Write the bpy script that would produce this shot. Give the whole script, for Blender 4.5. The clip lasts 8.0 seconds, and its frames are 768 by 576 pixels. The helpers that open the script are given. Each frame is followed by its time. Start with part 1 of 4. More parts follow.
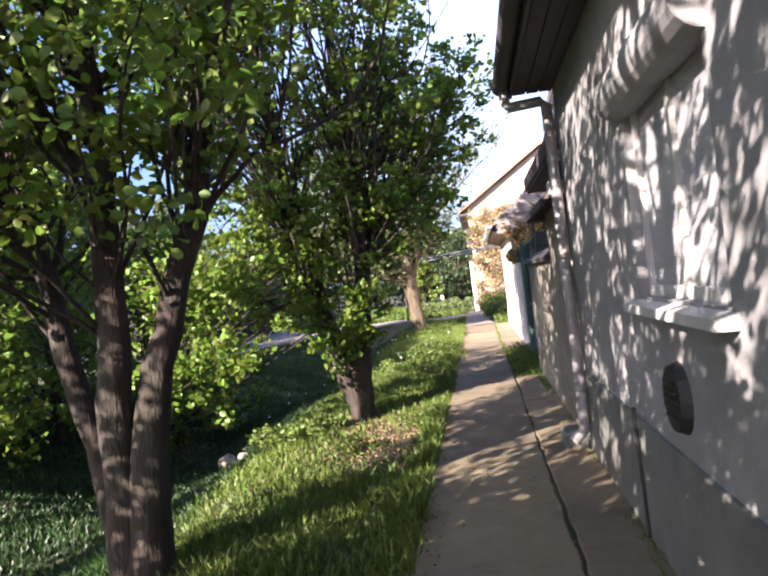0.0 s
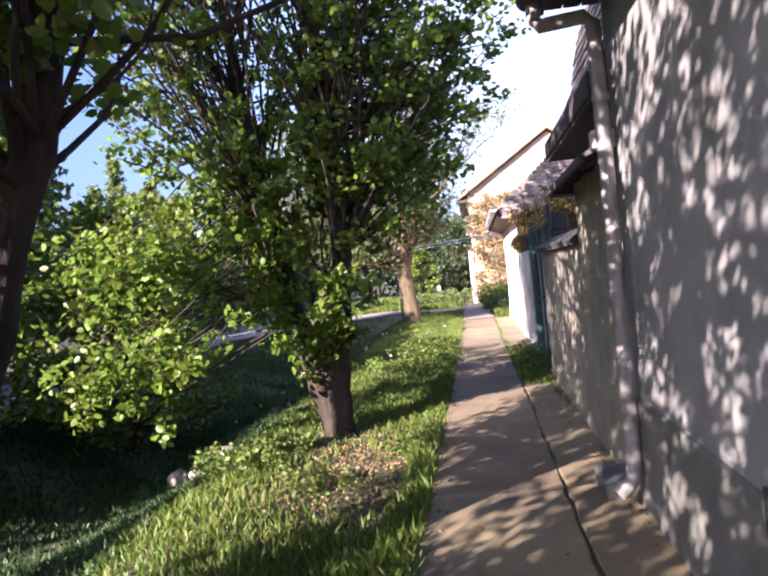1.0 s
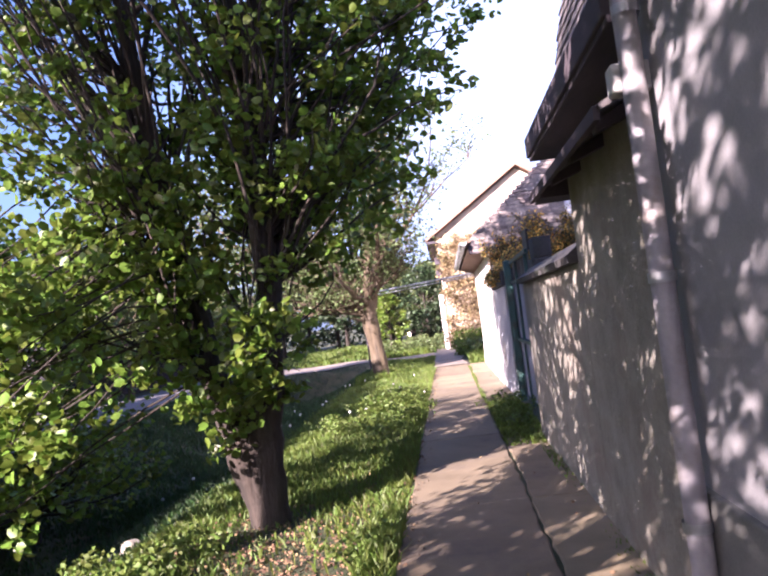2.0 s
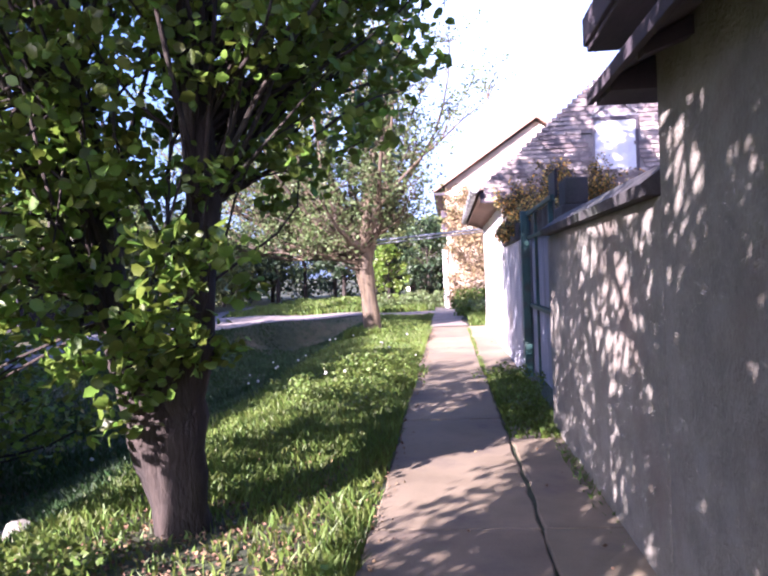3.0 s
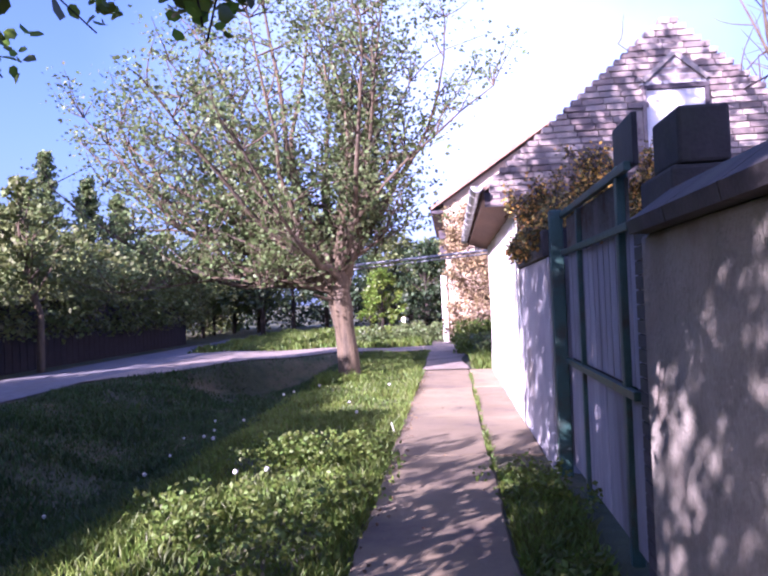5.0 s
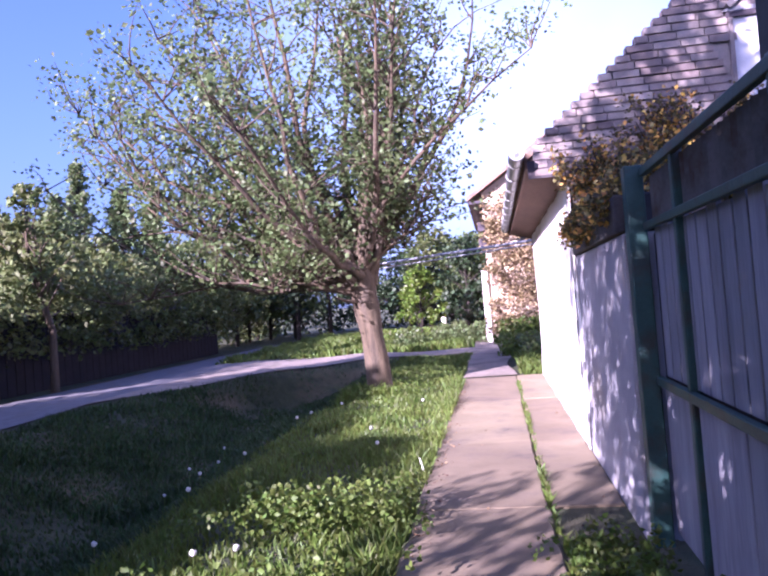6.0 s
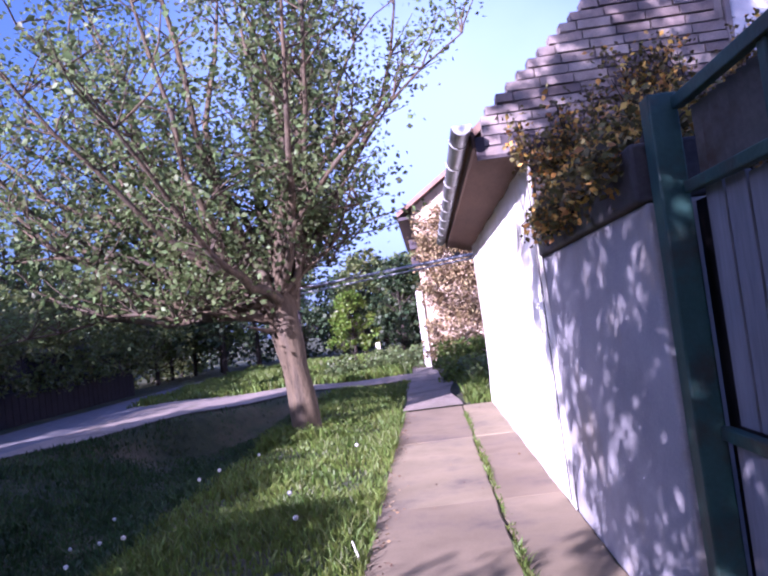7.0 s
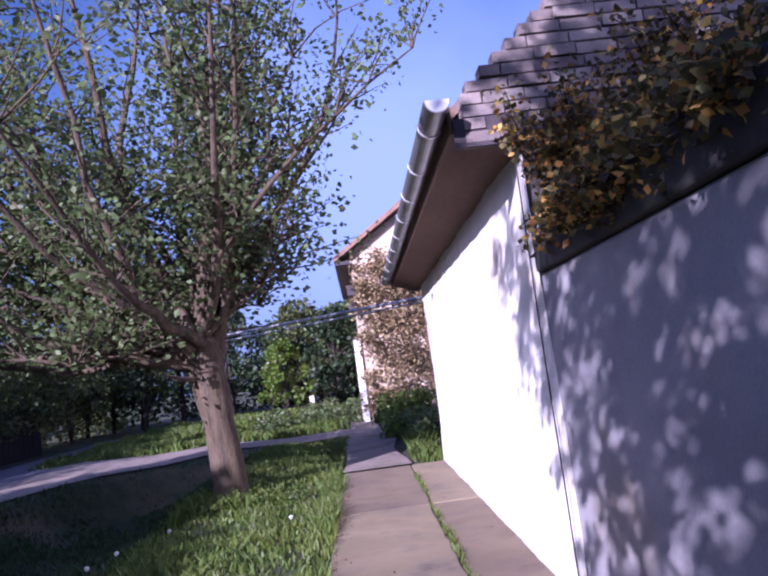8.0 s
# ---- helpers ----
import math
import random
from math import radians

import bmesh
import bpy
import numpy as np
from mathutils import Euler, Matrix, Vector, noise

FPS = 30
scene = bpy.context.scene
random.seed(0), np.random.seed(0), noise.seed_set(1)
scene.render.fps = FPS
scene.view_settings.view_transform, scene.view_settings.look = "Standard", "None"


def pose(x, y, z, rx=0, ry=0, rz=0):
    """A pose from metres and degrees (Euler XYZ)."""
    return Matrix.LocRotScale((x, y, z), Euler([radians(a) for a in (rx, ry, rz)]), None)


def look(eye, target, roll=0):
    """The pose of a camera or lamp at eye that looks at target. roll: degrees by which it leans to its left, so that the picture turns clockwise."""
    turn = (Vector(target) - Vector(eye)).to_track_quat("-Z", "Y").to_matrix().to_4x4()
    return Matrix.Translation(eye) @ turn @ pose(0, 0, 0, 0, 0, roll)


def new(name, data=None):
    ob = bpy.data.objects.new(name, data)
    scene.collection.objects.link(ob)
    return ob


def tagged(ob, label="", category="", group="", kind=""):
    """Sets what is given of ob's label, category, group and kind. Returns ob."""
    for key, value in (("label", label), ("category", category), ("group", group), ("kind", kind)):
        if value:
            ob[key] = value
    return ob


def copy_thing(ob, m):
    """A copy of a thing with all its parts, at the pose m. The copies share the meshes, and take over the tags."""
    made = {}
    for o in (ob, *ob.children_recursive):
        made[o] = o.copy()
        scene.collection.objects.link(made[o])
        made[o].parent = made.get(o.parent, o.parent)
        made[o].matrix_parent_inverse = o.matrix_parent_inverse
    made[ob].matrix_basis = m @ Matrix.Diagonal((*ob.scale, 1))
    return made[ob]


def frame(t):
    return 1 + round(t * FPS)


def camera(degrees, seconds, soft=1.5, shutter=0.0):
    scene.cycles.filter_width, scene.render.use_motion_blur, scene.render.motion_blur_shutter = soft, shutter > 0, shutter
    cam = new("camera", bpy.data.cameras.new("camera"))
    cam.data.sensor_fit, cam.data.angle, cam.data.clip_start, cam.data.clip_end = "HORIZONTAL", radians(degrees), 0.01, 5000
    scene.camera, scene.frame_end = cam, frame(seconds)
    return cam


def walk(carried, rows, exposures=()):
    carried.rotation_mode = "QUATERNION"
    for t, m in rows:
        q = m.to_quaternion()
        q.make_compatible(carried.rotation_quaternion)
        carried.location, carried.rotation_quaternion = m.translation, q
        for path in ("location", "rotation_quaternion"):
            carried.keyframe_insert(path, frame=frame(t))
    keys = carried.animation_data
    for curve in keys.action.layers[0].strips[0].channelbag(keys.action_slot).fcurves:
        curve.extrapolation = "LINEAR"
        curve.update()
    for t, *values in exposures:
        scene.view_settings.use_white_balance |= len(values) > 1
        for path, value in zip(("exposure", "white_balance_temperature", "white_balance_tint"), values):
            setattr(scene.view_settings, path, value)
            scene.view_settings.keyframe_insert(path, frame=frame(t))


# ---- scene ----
cam = camera(55.0, 8.0, soft=2.3)
PATH = [
    (0, (0.186, 0.094, 1.662), (-0.064, 2.079, 1.661), -6.8),
    (0.5, (0.189, 1.075, 1.608), (-0.078, 3.055, 1.684), -4.9),
    (1, (0.089, 1.959, 1.628), (-0.155, 3.944, 1.597), -5.5),
    (1.5, (0.118, 2.921, 1.572), (-0.007, 4.913, 1.705), -8.1),
    (3, (0.135, 5.548, 1.45), (-0.039, 7.54, 1.416), -2.3),
    (3.5, (0.189, 6.605, 1.445), (0.204, 8.599, 1.596), -3.2),
    (4, (0.171, 7.354, 1.453), (0.076, 9.351, 1.501), -2.9),
    (5.5, (0.328, 10.361, 1.543), (0.106, 12.348, 1.582), -3.1),
    (6, (0.331, 11.18, 1.543), (0.036, 13.158, 1.588), -4.6),
    (6.5, (0.2, 12.036, 1.507), (-0.014, 14.024, 1.548), -3.1),
    (7, (0.223, 12.934, 1.524), (0.116, 14.928, 1.62), -7.4),
    (7.5, (0.054, 13.626, 1.552), (0.072, 15.626, 1.585), -5.5),
    (8, (0.038, 14.296, 1.44), (0.13, 16.282, 1.658), -7.5),
]
walk(cam, [(t, look(eye, target, roll)) for t, eye, target, roll in PATH],
     exposures=[(0, 2.6, 5050, 24), (1.5, 2.55, 5050, 36), (3.0, 2.9, 4720, 42), (4.0, 2.5, 4680, 48), (5.5, 2.45, 4600, 55), (6.5, 2.15, 4520, 52), (7.0, 2.0, 4450, 52), (7.5, 1.65, 4400, 51), (8, 1.2, 4380, 50)])

# ---------------------------------------------------------------- light
SUN_AZ = (-0.585, -0.811)           # where the low sun stands, seen from above
SUN_EL = radians(23)
world = bpy.data.worlds.new("sky")
scene.world = world
world.use_nodes = True
wn = world.node_tree.nodes
sky = wn.new("ShaderNodeTexSky")
sky.sky_type = "NISHITA"
sky.sun_disc = False
sky.sun_elevation = SUN_EL
sky.sun_rotation = math.atan2(SUN_AZ[0], SUN_AZ[1])
sky.dust_density = 4.0
wn["Background"].inputs[1].default_value = 0.05


def sky_whitening(direction, near, far, gain):
    """A soft white glow painted low into the sky beyond the houses, broken at its rim."""
    l = world.node_tree.links
    co = wn.new("ShaderNodeTexCoord")
    nz = wn.new("ShaderNodeTexNoise")
    nz.inputs["Scale"].default_value = 5.0
    nz.inputs["Detail"].default_value = 5
    l.new(co.outputs["Generated"], nz.inputs[0])
    dist = wn.new("ShaderNodeVectorMath")
    dist.operation = "DISTANCE"
    l.new(co.outputs["Generated"], dist.inputs[0])
    dist.inputs[1].default_value = direction
    rag = wn.new("ShaderNodeMath")
    rag.operation = "MULTIPLY_ADD"
    l.new(nz.outputs[0], rag.inputs[0])
    rag.inputs[1].default_value = 0.22
    l.new(dist.outputs["Value"], rag.inputs[2])
    mask = wn.new("ShaderNodeMapRange")
    mask.interpolation_type = "SMOOTHSTEP"
    mask.inputs[1].default_value, mask.inputs[2].default_value = near, far
    mask.inputs[3].default_value, mask.inputs[4].default_value = 1.0, 0.0
    l.new(rag.outputs[0], mask.inputs[0])
    mix = wn.new("ShaderNodeMix")
    mix.data_type = "RGBA"
    l.new(mask.outputs[0], mix.inputs[0])
    l.new(sky.outputs[0], mix.inputs[6])
    mix.inputs[7].default_value = (gain * 0.9, gain, gain * 1.08, 1)
    l.new(mix.outputs[2], wn["Background"].inputs[0])


sky_whitening(Vector((0.06, 0.95, 0.22)).normalized(), 0.14, 0.62, 5.6)

sun = new("sun", bpy.data.lights.new("sun", "SUN"))
sun.data.energy = 5.0
sun.data.angle = radians(0.35)
sun.data.color = (1.0, 0.77, 0.47)
toward = Vector((SUN_AZ[0] * math.cos(SUN_EL), SUN_AZ[1] * math.cos(SUN_EL), math.sin(SUN_EL)))
sun.matrix_world = look(toward * 30, (0, 0, 0))


# ---------------------------------------------------------------- materials
def mat(name, c1, c2, scale=3.0, fine=60.0, rough=0.85, bump=0.3, metal=0.0, third=None, stain=1.2,
        island=0.0, rand=0.0, through_light=0.0, stretch=(1, 1, 1), bump_dist=0.01):
    """A weathered surface: two colours mixed by grain, a third by broad stains, fine relief."""
    m = bpy.data.materials.new(name)
    m.use_nodes = True
    nt = m.node_tree
    n, l = nt.nodes, nt.links
    bsdf = n["Principled BSDF"]
    bsdf.inputs["Roughness"].default_value = rough
    bsdf.inputs["Metallic"].default_value = metal
    geo = n.new("ShaderNodeNewGeometry")
    mp = n.new("ShaderNodeMapping")
    mp.inputs["Scale"].default_value = stretch
    l.new(geo.outputs["Position"], mp.inputs[0])
    na = n.new("ShaderNodeTexNoise")
    na.inputs["Scale"].default_value = scale
    na.inputs["Detail"].default_value = 6
    nb = n.new("ShaderNodeTexNoise")
    nb.inputs["Scale"].default_value = fine
    nb.inputs["Detail"].default_value = 4
    l.new(mp.outputs[0], na.inputs[0])
    l.new(mp.outputs[0], nb.inputs[0])
    add = n.new("ShaderNodeMath")
    add.operation = "MULTIPLY_ADD"
    l.new(nb.outputs[0], add.inputs[0])
    add.inputs[1].default_value = 0.5
    l.new(na.outputs[0], add.inputs[2])
    ramp = n.new("ShaderNodeMapRange")
    ramp.inputs[1].default_value, ramp.inputs[2].default_value = 0.55, 0.95
    l.new(add.outputs[0], ramp.inputs[0])
    mix = n.new("ShaderNodeMix")
    mix.data_type = "RGBA"
    mix.inputs[6].default_value = (*c1, 1)
    mix.inputs[7].default_value = (*c2, 1)
    l.new(ramp.outputs[0], mix.inputs[0])
    out = mix.outputs[2]
    if third:
        ns = n.new("ShaderNodeTexNoise")
        ns.inputs["Scale"].default_value = stain
        ns.inputs["Detail"].default_value = 8
        ns.inputs["Roughness"].default_value = 0.65
        l.new(mp.outputs[0], ns.inputs[0])
        rs = n.new("ShaderNodeMapRange")
        rs.inputs[1].default_value, rs.inputs[2].default_value = 0.5, 0.68
        l.new(ns.outputs[0], rs.inputs[0])
        mx = n.new("ShaderNodeMix")
        mx.data_type = "RGBA"
        l.new(rs.outputs[0], mx.inputs[0])
        l.new(out, mx.inputs[6])
        mx.inputs[7].default_value = (*third, 1)
        out = mx.outputs[2]
    for amount, node, socket in ((island, "ShaderNodeNewGeometry", "Random Per Island"), (rand, "ShaderNodeObjectInfo", "Random")):
        if amount:
            r = n.new(node)
            hs = n.new("ShaderNodeHueSaturation")
            for key, low, high in (("Value", 1 - amount, 1 + amount), ("Hue", 0.5 - 0.06 * amount, 0.5 + 0.05 * amount)):
                mr = n.new("ShaderNodeMapRange")
                mr.inputs[3].default_value, mr.inputs[4].default_value = low, high
                l.new(r.outputs[socket], mr.inputs[0])
                l.new(mr.outputs[0], hs.inputs[key])
            l.new(out, hs.inputs["Color"])
            out = hs.outputs[0]
    l.new(out, bsdf.inputs["Base Color"])
    if bump:
        bp = n.new("ShaderNodeBump")
        bp.inputs["Strength"].default_value = bump
        bp.inputs["Distance"].default_value = bump_dist
        l.new(add.outputs[0], bp.inputs["Height"])
        l.new(bp.outputs[0], bsdf.inputs["Normal"])
    if through_light:
        tr = n.new("ShaderNodeBsdfTranslucent")
        l.new(out, tr.inputs[0])
        ms = n.new("ShaderNodeMixShader")
        ms.inputs[0].default_value = through_light
        l.new(bsdf.outputs[0], ms.inputs[1])
        l.new(tr.outputs[0], ms.inputs[2])
        l.new(ms.outputs[0], n["Material Output"].inputs[0])
    return m


PLASTER_GREY = mat("grey_plaster", (0.22, 0.22, 0.23), (0.29, 0.285, 0.29), 2.5, 90, 0.9, 0.35, third=(0.18, 0.175, 0.17), stain=0.9)
PLINTH = mat("plinth_render", (0.12, 0.124, 0.114), (0.175, 0.175, 0.162), 3, 80, 0.9, 0.5, third=(0.08, 0.084, 0.07))
PLASTER_ROUGH = mat("rough_plaster", (0.19, 0.18, 0.145), (0.28, 0.265, 0.22), 5, 50, 0.95, 0.9, third=(0.2, 0.17, 0.135), stain=1.6, bump_dist=0.03)
PLASTER_BLUE = mat("blue_grey_plaster", (0.26, 0.26, 0.285), (0.36, 0.355, 0.375), 2.2, 70, 0.9, 0.45, third=(0.33, 0.3, 0.26), stain=1.4)
WHITEWASH = mat("whitewash", (0.74, 0.73, 0.7), (0.82, 0.81, 0.78), 2, 60, 0.9, 0.5, third=(0.62, 0.56, 0.46), stain=0.8, bump_dist=0.02)
COPING = mat("dark_coping", (0.035, 0.033, 0.036), (0.072, 0.066, 0.065), 6, 60, 0.9, 0.5, third=(0.06, 0.07, 0.05))
CONCRETE = mat("path_concrete", (0.15, 0.119, 0.07), (0.235, 0.19, 0.117), 2.2, 120, 0.92, 0.35, third=(0.1, 0.08, 0.06), stain=1.1, rand=0.12)
GRAVEL = mat("gravel", (0.2, 0.165, 0.135), (0.31, 0.26, 0.22), 12, 160, 0.95, 0.8, third=(0.13, 0.12, 0.08), stain=1.5)
ASPHALT = mat("asphalt", (0.11, 0.105, 0.115), (0.17, 0.165, 0.175), 4, 150, 0.9, 0.4, third=(0.14, 0.125, 0.115))
SOIL = mat("turf_soil", (0.03, 0.04, 0.016), (0.055, 0.068, 0.024), 5, 70, 0.95, 1.0, third=(0.12, 0.1, 0.05), stain=0.5, bump_dist=0.04)
LITTER = mat("leaf_litter", (0.11, 0.07, 0.038), (0.21, 0.135, 0.07), 9, 60, 0.95, 1.0, island=0.5)
BARK = mat("bark", (0.016, 0.0125, 0.01), (0.045, 0.034, 0.026), 9, 50, 0.95, 1.0, third=(0.04, 0.037, 0.027), stain=3, stretch=(1, 1, 0.25), bump_dist=0.03)
BARK_PALE = mat("pale_bark", (0.045, 0.034, 0.02), (0.125, 0.095, 0.057), 9, 50, 0.95, 1.0, third=(0.085, 0.07, 0.055), stain=3, stretch=(1, 1, 0.25), bump_dist=0.03)
LEAF = mat("leaf", (0.1, 0.165, 0.016), (0.165, 0.235, 0.026), 2, 30, 0.42, 0, island=0.45, through_light=0.5)
LEAF_PALE = mat("young_leaf", (0.105, 0.15, 0.045), (0.165, 0.215, 0.078), 2, 30, 0.5, 0, island=0.4, through_light=0.5)
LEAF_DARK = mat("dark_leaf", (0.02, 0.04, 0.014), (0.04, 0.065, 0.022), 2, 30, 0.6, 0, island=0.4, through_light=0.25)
LEAF_FAR = mat("far_leaf", (0.085, 0.115, 0.03), (0.155, 0.18, 0.05), 0.6, 8, 0.6, 0, island=0.4, through_light=0.35)
GRASS = mat("grass_blade", (0.075, 0.122, 0.015), (0.145, 0.195, 0.028), 1.5, 20, 0.55, 0, island=0.4, through_light=0.4)
# deeper green than the verge, with the ditch's shade put into the colour
GRASS_SHADED = mat("shaded_grass_blade", (0.02, 0.048, 0.012), (0.045, 0.088, 0.02), 1.5, 20, 0.5, 0, island=0.4, through_light=0.35)
VINE_LEAF = mat("vine_leaf", (0.08, 0.075, 0.02), (0.15, 0.12, 0.035), 4, 30, 0.6, 0, island=0.5, through_light=0.3)
VINE_YELLOW = mat("yellow_leaf", (0.5, 0.26, 0.04), (0.62, 0.42, 0.08), 4, 30, 0.6, 0, island=0.4, through_light=0.35)
IVY_DRY = mat("dry_ivy_leaf", (0.2, 0.16, 0.07), (0.34, 0.25, 0.13), 4, 30, 0.7, 0, island=0.4, through_light=0.2)
BRICK = mat("weathered_brick", (0.16, 0.135, 0.13), (0.3, 0.25, 0.225), 8, 90, 0.92, 0.8, third=(0.17, 0.155, 0.16), stain=5, rand=0.45)
MORTAR = mat("mortar", (0.2, 0.18, 0.17), (0.29, 0.265, 0.25), 8, 80, 0.95, 0.6)
TILE = mat("roof_tile", (0.2, 0.12, 0.09), (0.3, 0.19, 0.14), 5, 60, 0.9, 0.6, third=(0.16, 0.13, 0.1), stain=2)
DARK_TILE = mat("old_dark_tile", (0.1, 0.09, 0.095), (0.17, 0.15, 0.15), 5, 60, 0.9, 0.6, third=(0.08, 0.075, 0.07), stain=2, rand=0.25)
SOFFIT = mat("soffit_board", (0.075, 0.042, 0.026), (0.14, 0.08, 0.048), 3, 40, 0.8, 0.4, stretch=(1, 0.2, 1))
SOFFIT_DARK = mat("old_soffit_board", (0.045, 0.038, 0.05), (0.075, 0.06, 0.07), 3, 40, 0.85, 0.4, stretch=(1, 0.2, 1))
ZINC = mat("zinc", (0.3, 0.31, 0.33), (0.42, 0.43, 0.45), 6, 40, 0.45, 0.1, metal=0.7, third=(0.24, 0.23, 0.23), stain=3)
ZINC_BRIGHT = mat("bright_zinc", (0.6, 0.61, 0.63), (0.72, 0.72, 0.74), 6, 40, 0.4, 0.1, metal=0.5)
PIPE_PAINT = mat("painted_pipe", (0.22, 0.21, 0.23), (0.3, 0.29, 0.3), 6, 40, 0.5, 0.2, third=(0.17, 0.14, 0.12), stain=3)
GREEN_STEEL = mat("green_steel", (0.02, 0.06, 0.055), (0.035, 0.09, 0.08), 6, 60, 0.5, 0.3, third=(0.04, 0.035, 0.03), stain=4)
BLACK_STEEL = mat("black_steel", (0.012, 0.012, 0.014), (0.025, 0.024, 0.026), 8, 60, 0.6, 0.3)
PLANK = mat("grey_plank", (0.2, 0.2, 0.23), (0.33, 0.33, 0.37), 4, 50, 0.8, 0.5, third=(0.16, 0.15, 0.16), stain=3, stretch=(1, 1, 0.15), rand=0.2)
CORRUGATED = mat("corrugated_sheet", (0.16, 0.15, 0.13), (0.25, 0.23, 0.2), 5, 50, 0.6, 0.2, third=(0.12, 0.08, 0.05), stain=4)
WHITE_PANEL = mat("white_board", (0.5, 0.51, 0.55), (0.6, 0.61, 0.65), 2, 30, 0.6, 0.1, third=(0.44, 0.43, 0.43), stain=2)
SHUTTER = mat("shutter_slat", (0.3, 0.3, 0.32), (0.38, 0.38, 0.4), 3, 40, 0.5, 0.1)
STONE = mat("sill_stone", (0.45, 0.44, 0.43), (0.56, 0.55, 0.53), 5, 70, 0.8, 0.4, third=(0.36, 0.35, 0.33))
# near-black boards: the shadow under the far trees is put into this colour
SHADE_WOOD = mat("shade_dark_board", (0.006, 0.005, 0.008), (0.015, 0.013, 0.016), 3, 40, 0.9, 0.4)
PEACH = mat("peach_render", (0.6, 0.42, 0.34), (0.68, 0.5, 0.42), 2, 30, 0.9, 0.2)
CREAM = mat("cream_render", (0.52, 0.42, 0.32), (0.64, 0.54, 0.42), 1.5, 30, 0.9, 0.4, third=(0.4, 0.3, 0.2), stain=0.8)
WIRE = mat("wire", (0.02, 0.02, 0.022), (0.03, 0.03, 0.03), 5, 40, 0.6, 0)
FLUFF = mat("seed_head", (0.7, 0.7, 0.68), (0.8, 0.8, 0.78), 5, 40, 0.9, 0, through_light=0.3)
GLASS_DARK = mat("dark_glass", (0.02, 0.022, 0.028), (0.03, 0.03, 0.035), 2, 20, 0.1, 0)


# ---------------------------------------------------------------- building helpers
def thing(name, label, category, at=(0, 0, 0), group="", kind=""):
    ob = new(name)
    ob.location = at
    return tagged(ob, label, category, group, kind)


def part(name, bm, material, parent, label="", smooth=False):
    me = bpy.data.meshes.new(name)
    bm.to_mesh(me)
    bm.free()
    me.materials.append(material)
    if smooth:
        me.polygons.foreach_set("use_smooth", [True] * len(me.polygons))
    ob = new(name, me)
    if parent is not None:
        ob.parent = parent
        off = parent.location.copy()
        p = parent.parent
        while p:
            off += p.location
            p = p.parent
        me.transform(Matrix.Translation(-off))
    if label:
        ob["label"] = label
    return ob


def raw(name, verts, faces, material, parent, label="", smooth=False):
    """A mesh from numpy arrays of corners and equal-sided faces."""
    verts = np.asarray(verts, dtype=np.float32)
    faces = np.asarray(faces, dtype=np.int32)
    me = bpy.data.meshes.new(name)
    k = faces.shape[1]
    me.vertices.add(len(verts))
    me.loops.add(faces.size)
    me.polygons.add(len(faces))
    me.vertices.foreach_set("co", verts.ravel())
    me.loops.foreach_set("vertex_index", faces.ravel())
    me.polygons.foreach_set("loop_start", np.arange(0, faces.size, k, dtype=np.int32))
    me.polygons.foreach_set("loop_total", np.full(len(faces), k, dtype=np.int32))
    me.update(calc_edges=True)
    me.materials.append(material)
    if smooth:
        me.polygons.foreach_set("use_smooth", [True] * len(me.polygons))
    ob = new(name, me)
    if parent is not None:
        ob.parent = parent
        me.transform(Matrix.Translation(-parent.location))
    if label:
        ob["label"] = label
    return ob


def box(bm, x0, x1, y0, y1, z0, z1, bevel=0.0, m=None):
    vs = [bm.verts.new((x, y, z)) for x in (x0, x1) for y in (y0, y1) for z in (z0, z1)]
    if m is not None:
        for v in vs:
            v.co = m @ v.co
    fs = [bm.faces.new([vs[i] for i in f]) for f in ((0, 1, 3, 2), (4, 6, 7, 5), (0, 4, 5, 1), (2, 3, 7, 6), (0, 2, 6, 4), (1, 5, 7, 3))]
    if bevel:
        es = list({e for f in fs for e in f.edges})
        bmesh.ops.bevel(bm, geom=es, offset=bevel, segments=2, affect="EDGES", profile=0.5)
    return bm


def boxed(*args, **kw):
    return box(bmesh.new(), *args, **kw)


def prism(points, axis, a, b):
    """A polygon in two axes drawn out along the third (0: x, 1: y)."""
    bm = bmesh.new()
    put = (lambda p, c: (c, p[0], p[1])) if axis == 0 else (lambda p, c: (p[0], c, p[1]))
    lo = [bm.verts.new(put(p, a)) for p in points]
    hi = [bm.verts.new(put(p, b)) for p in points]
    bm.faces.new(lo)
    bm.faces.new(hi[::-1])
    n = len(points)
    for i in range(n):
        bm.faces.new((lo[i], hi[i], hi[(i + 1) % n], lo[(i + 1) % n]))
    bmesh.ops.recalc_face_normals(bm, faces=bm.faces)
    return bm


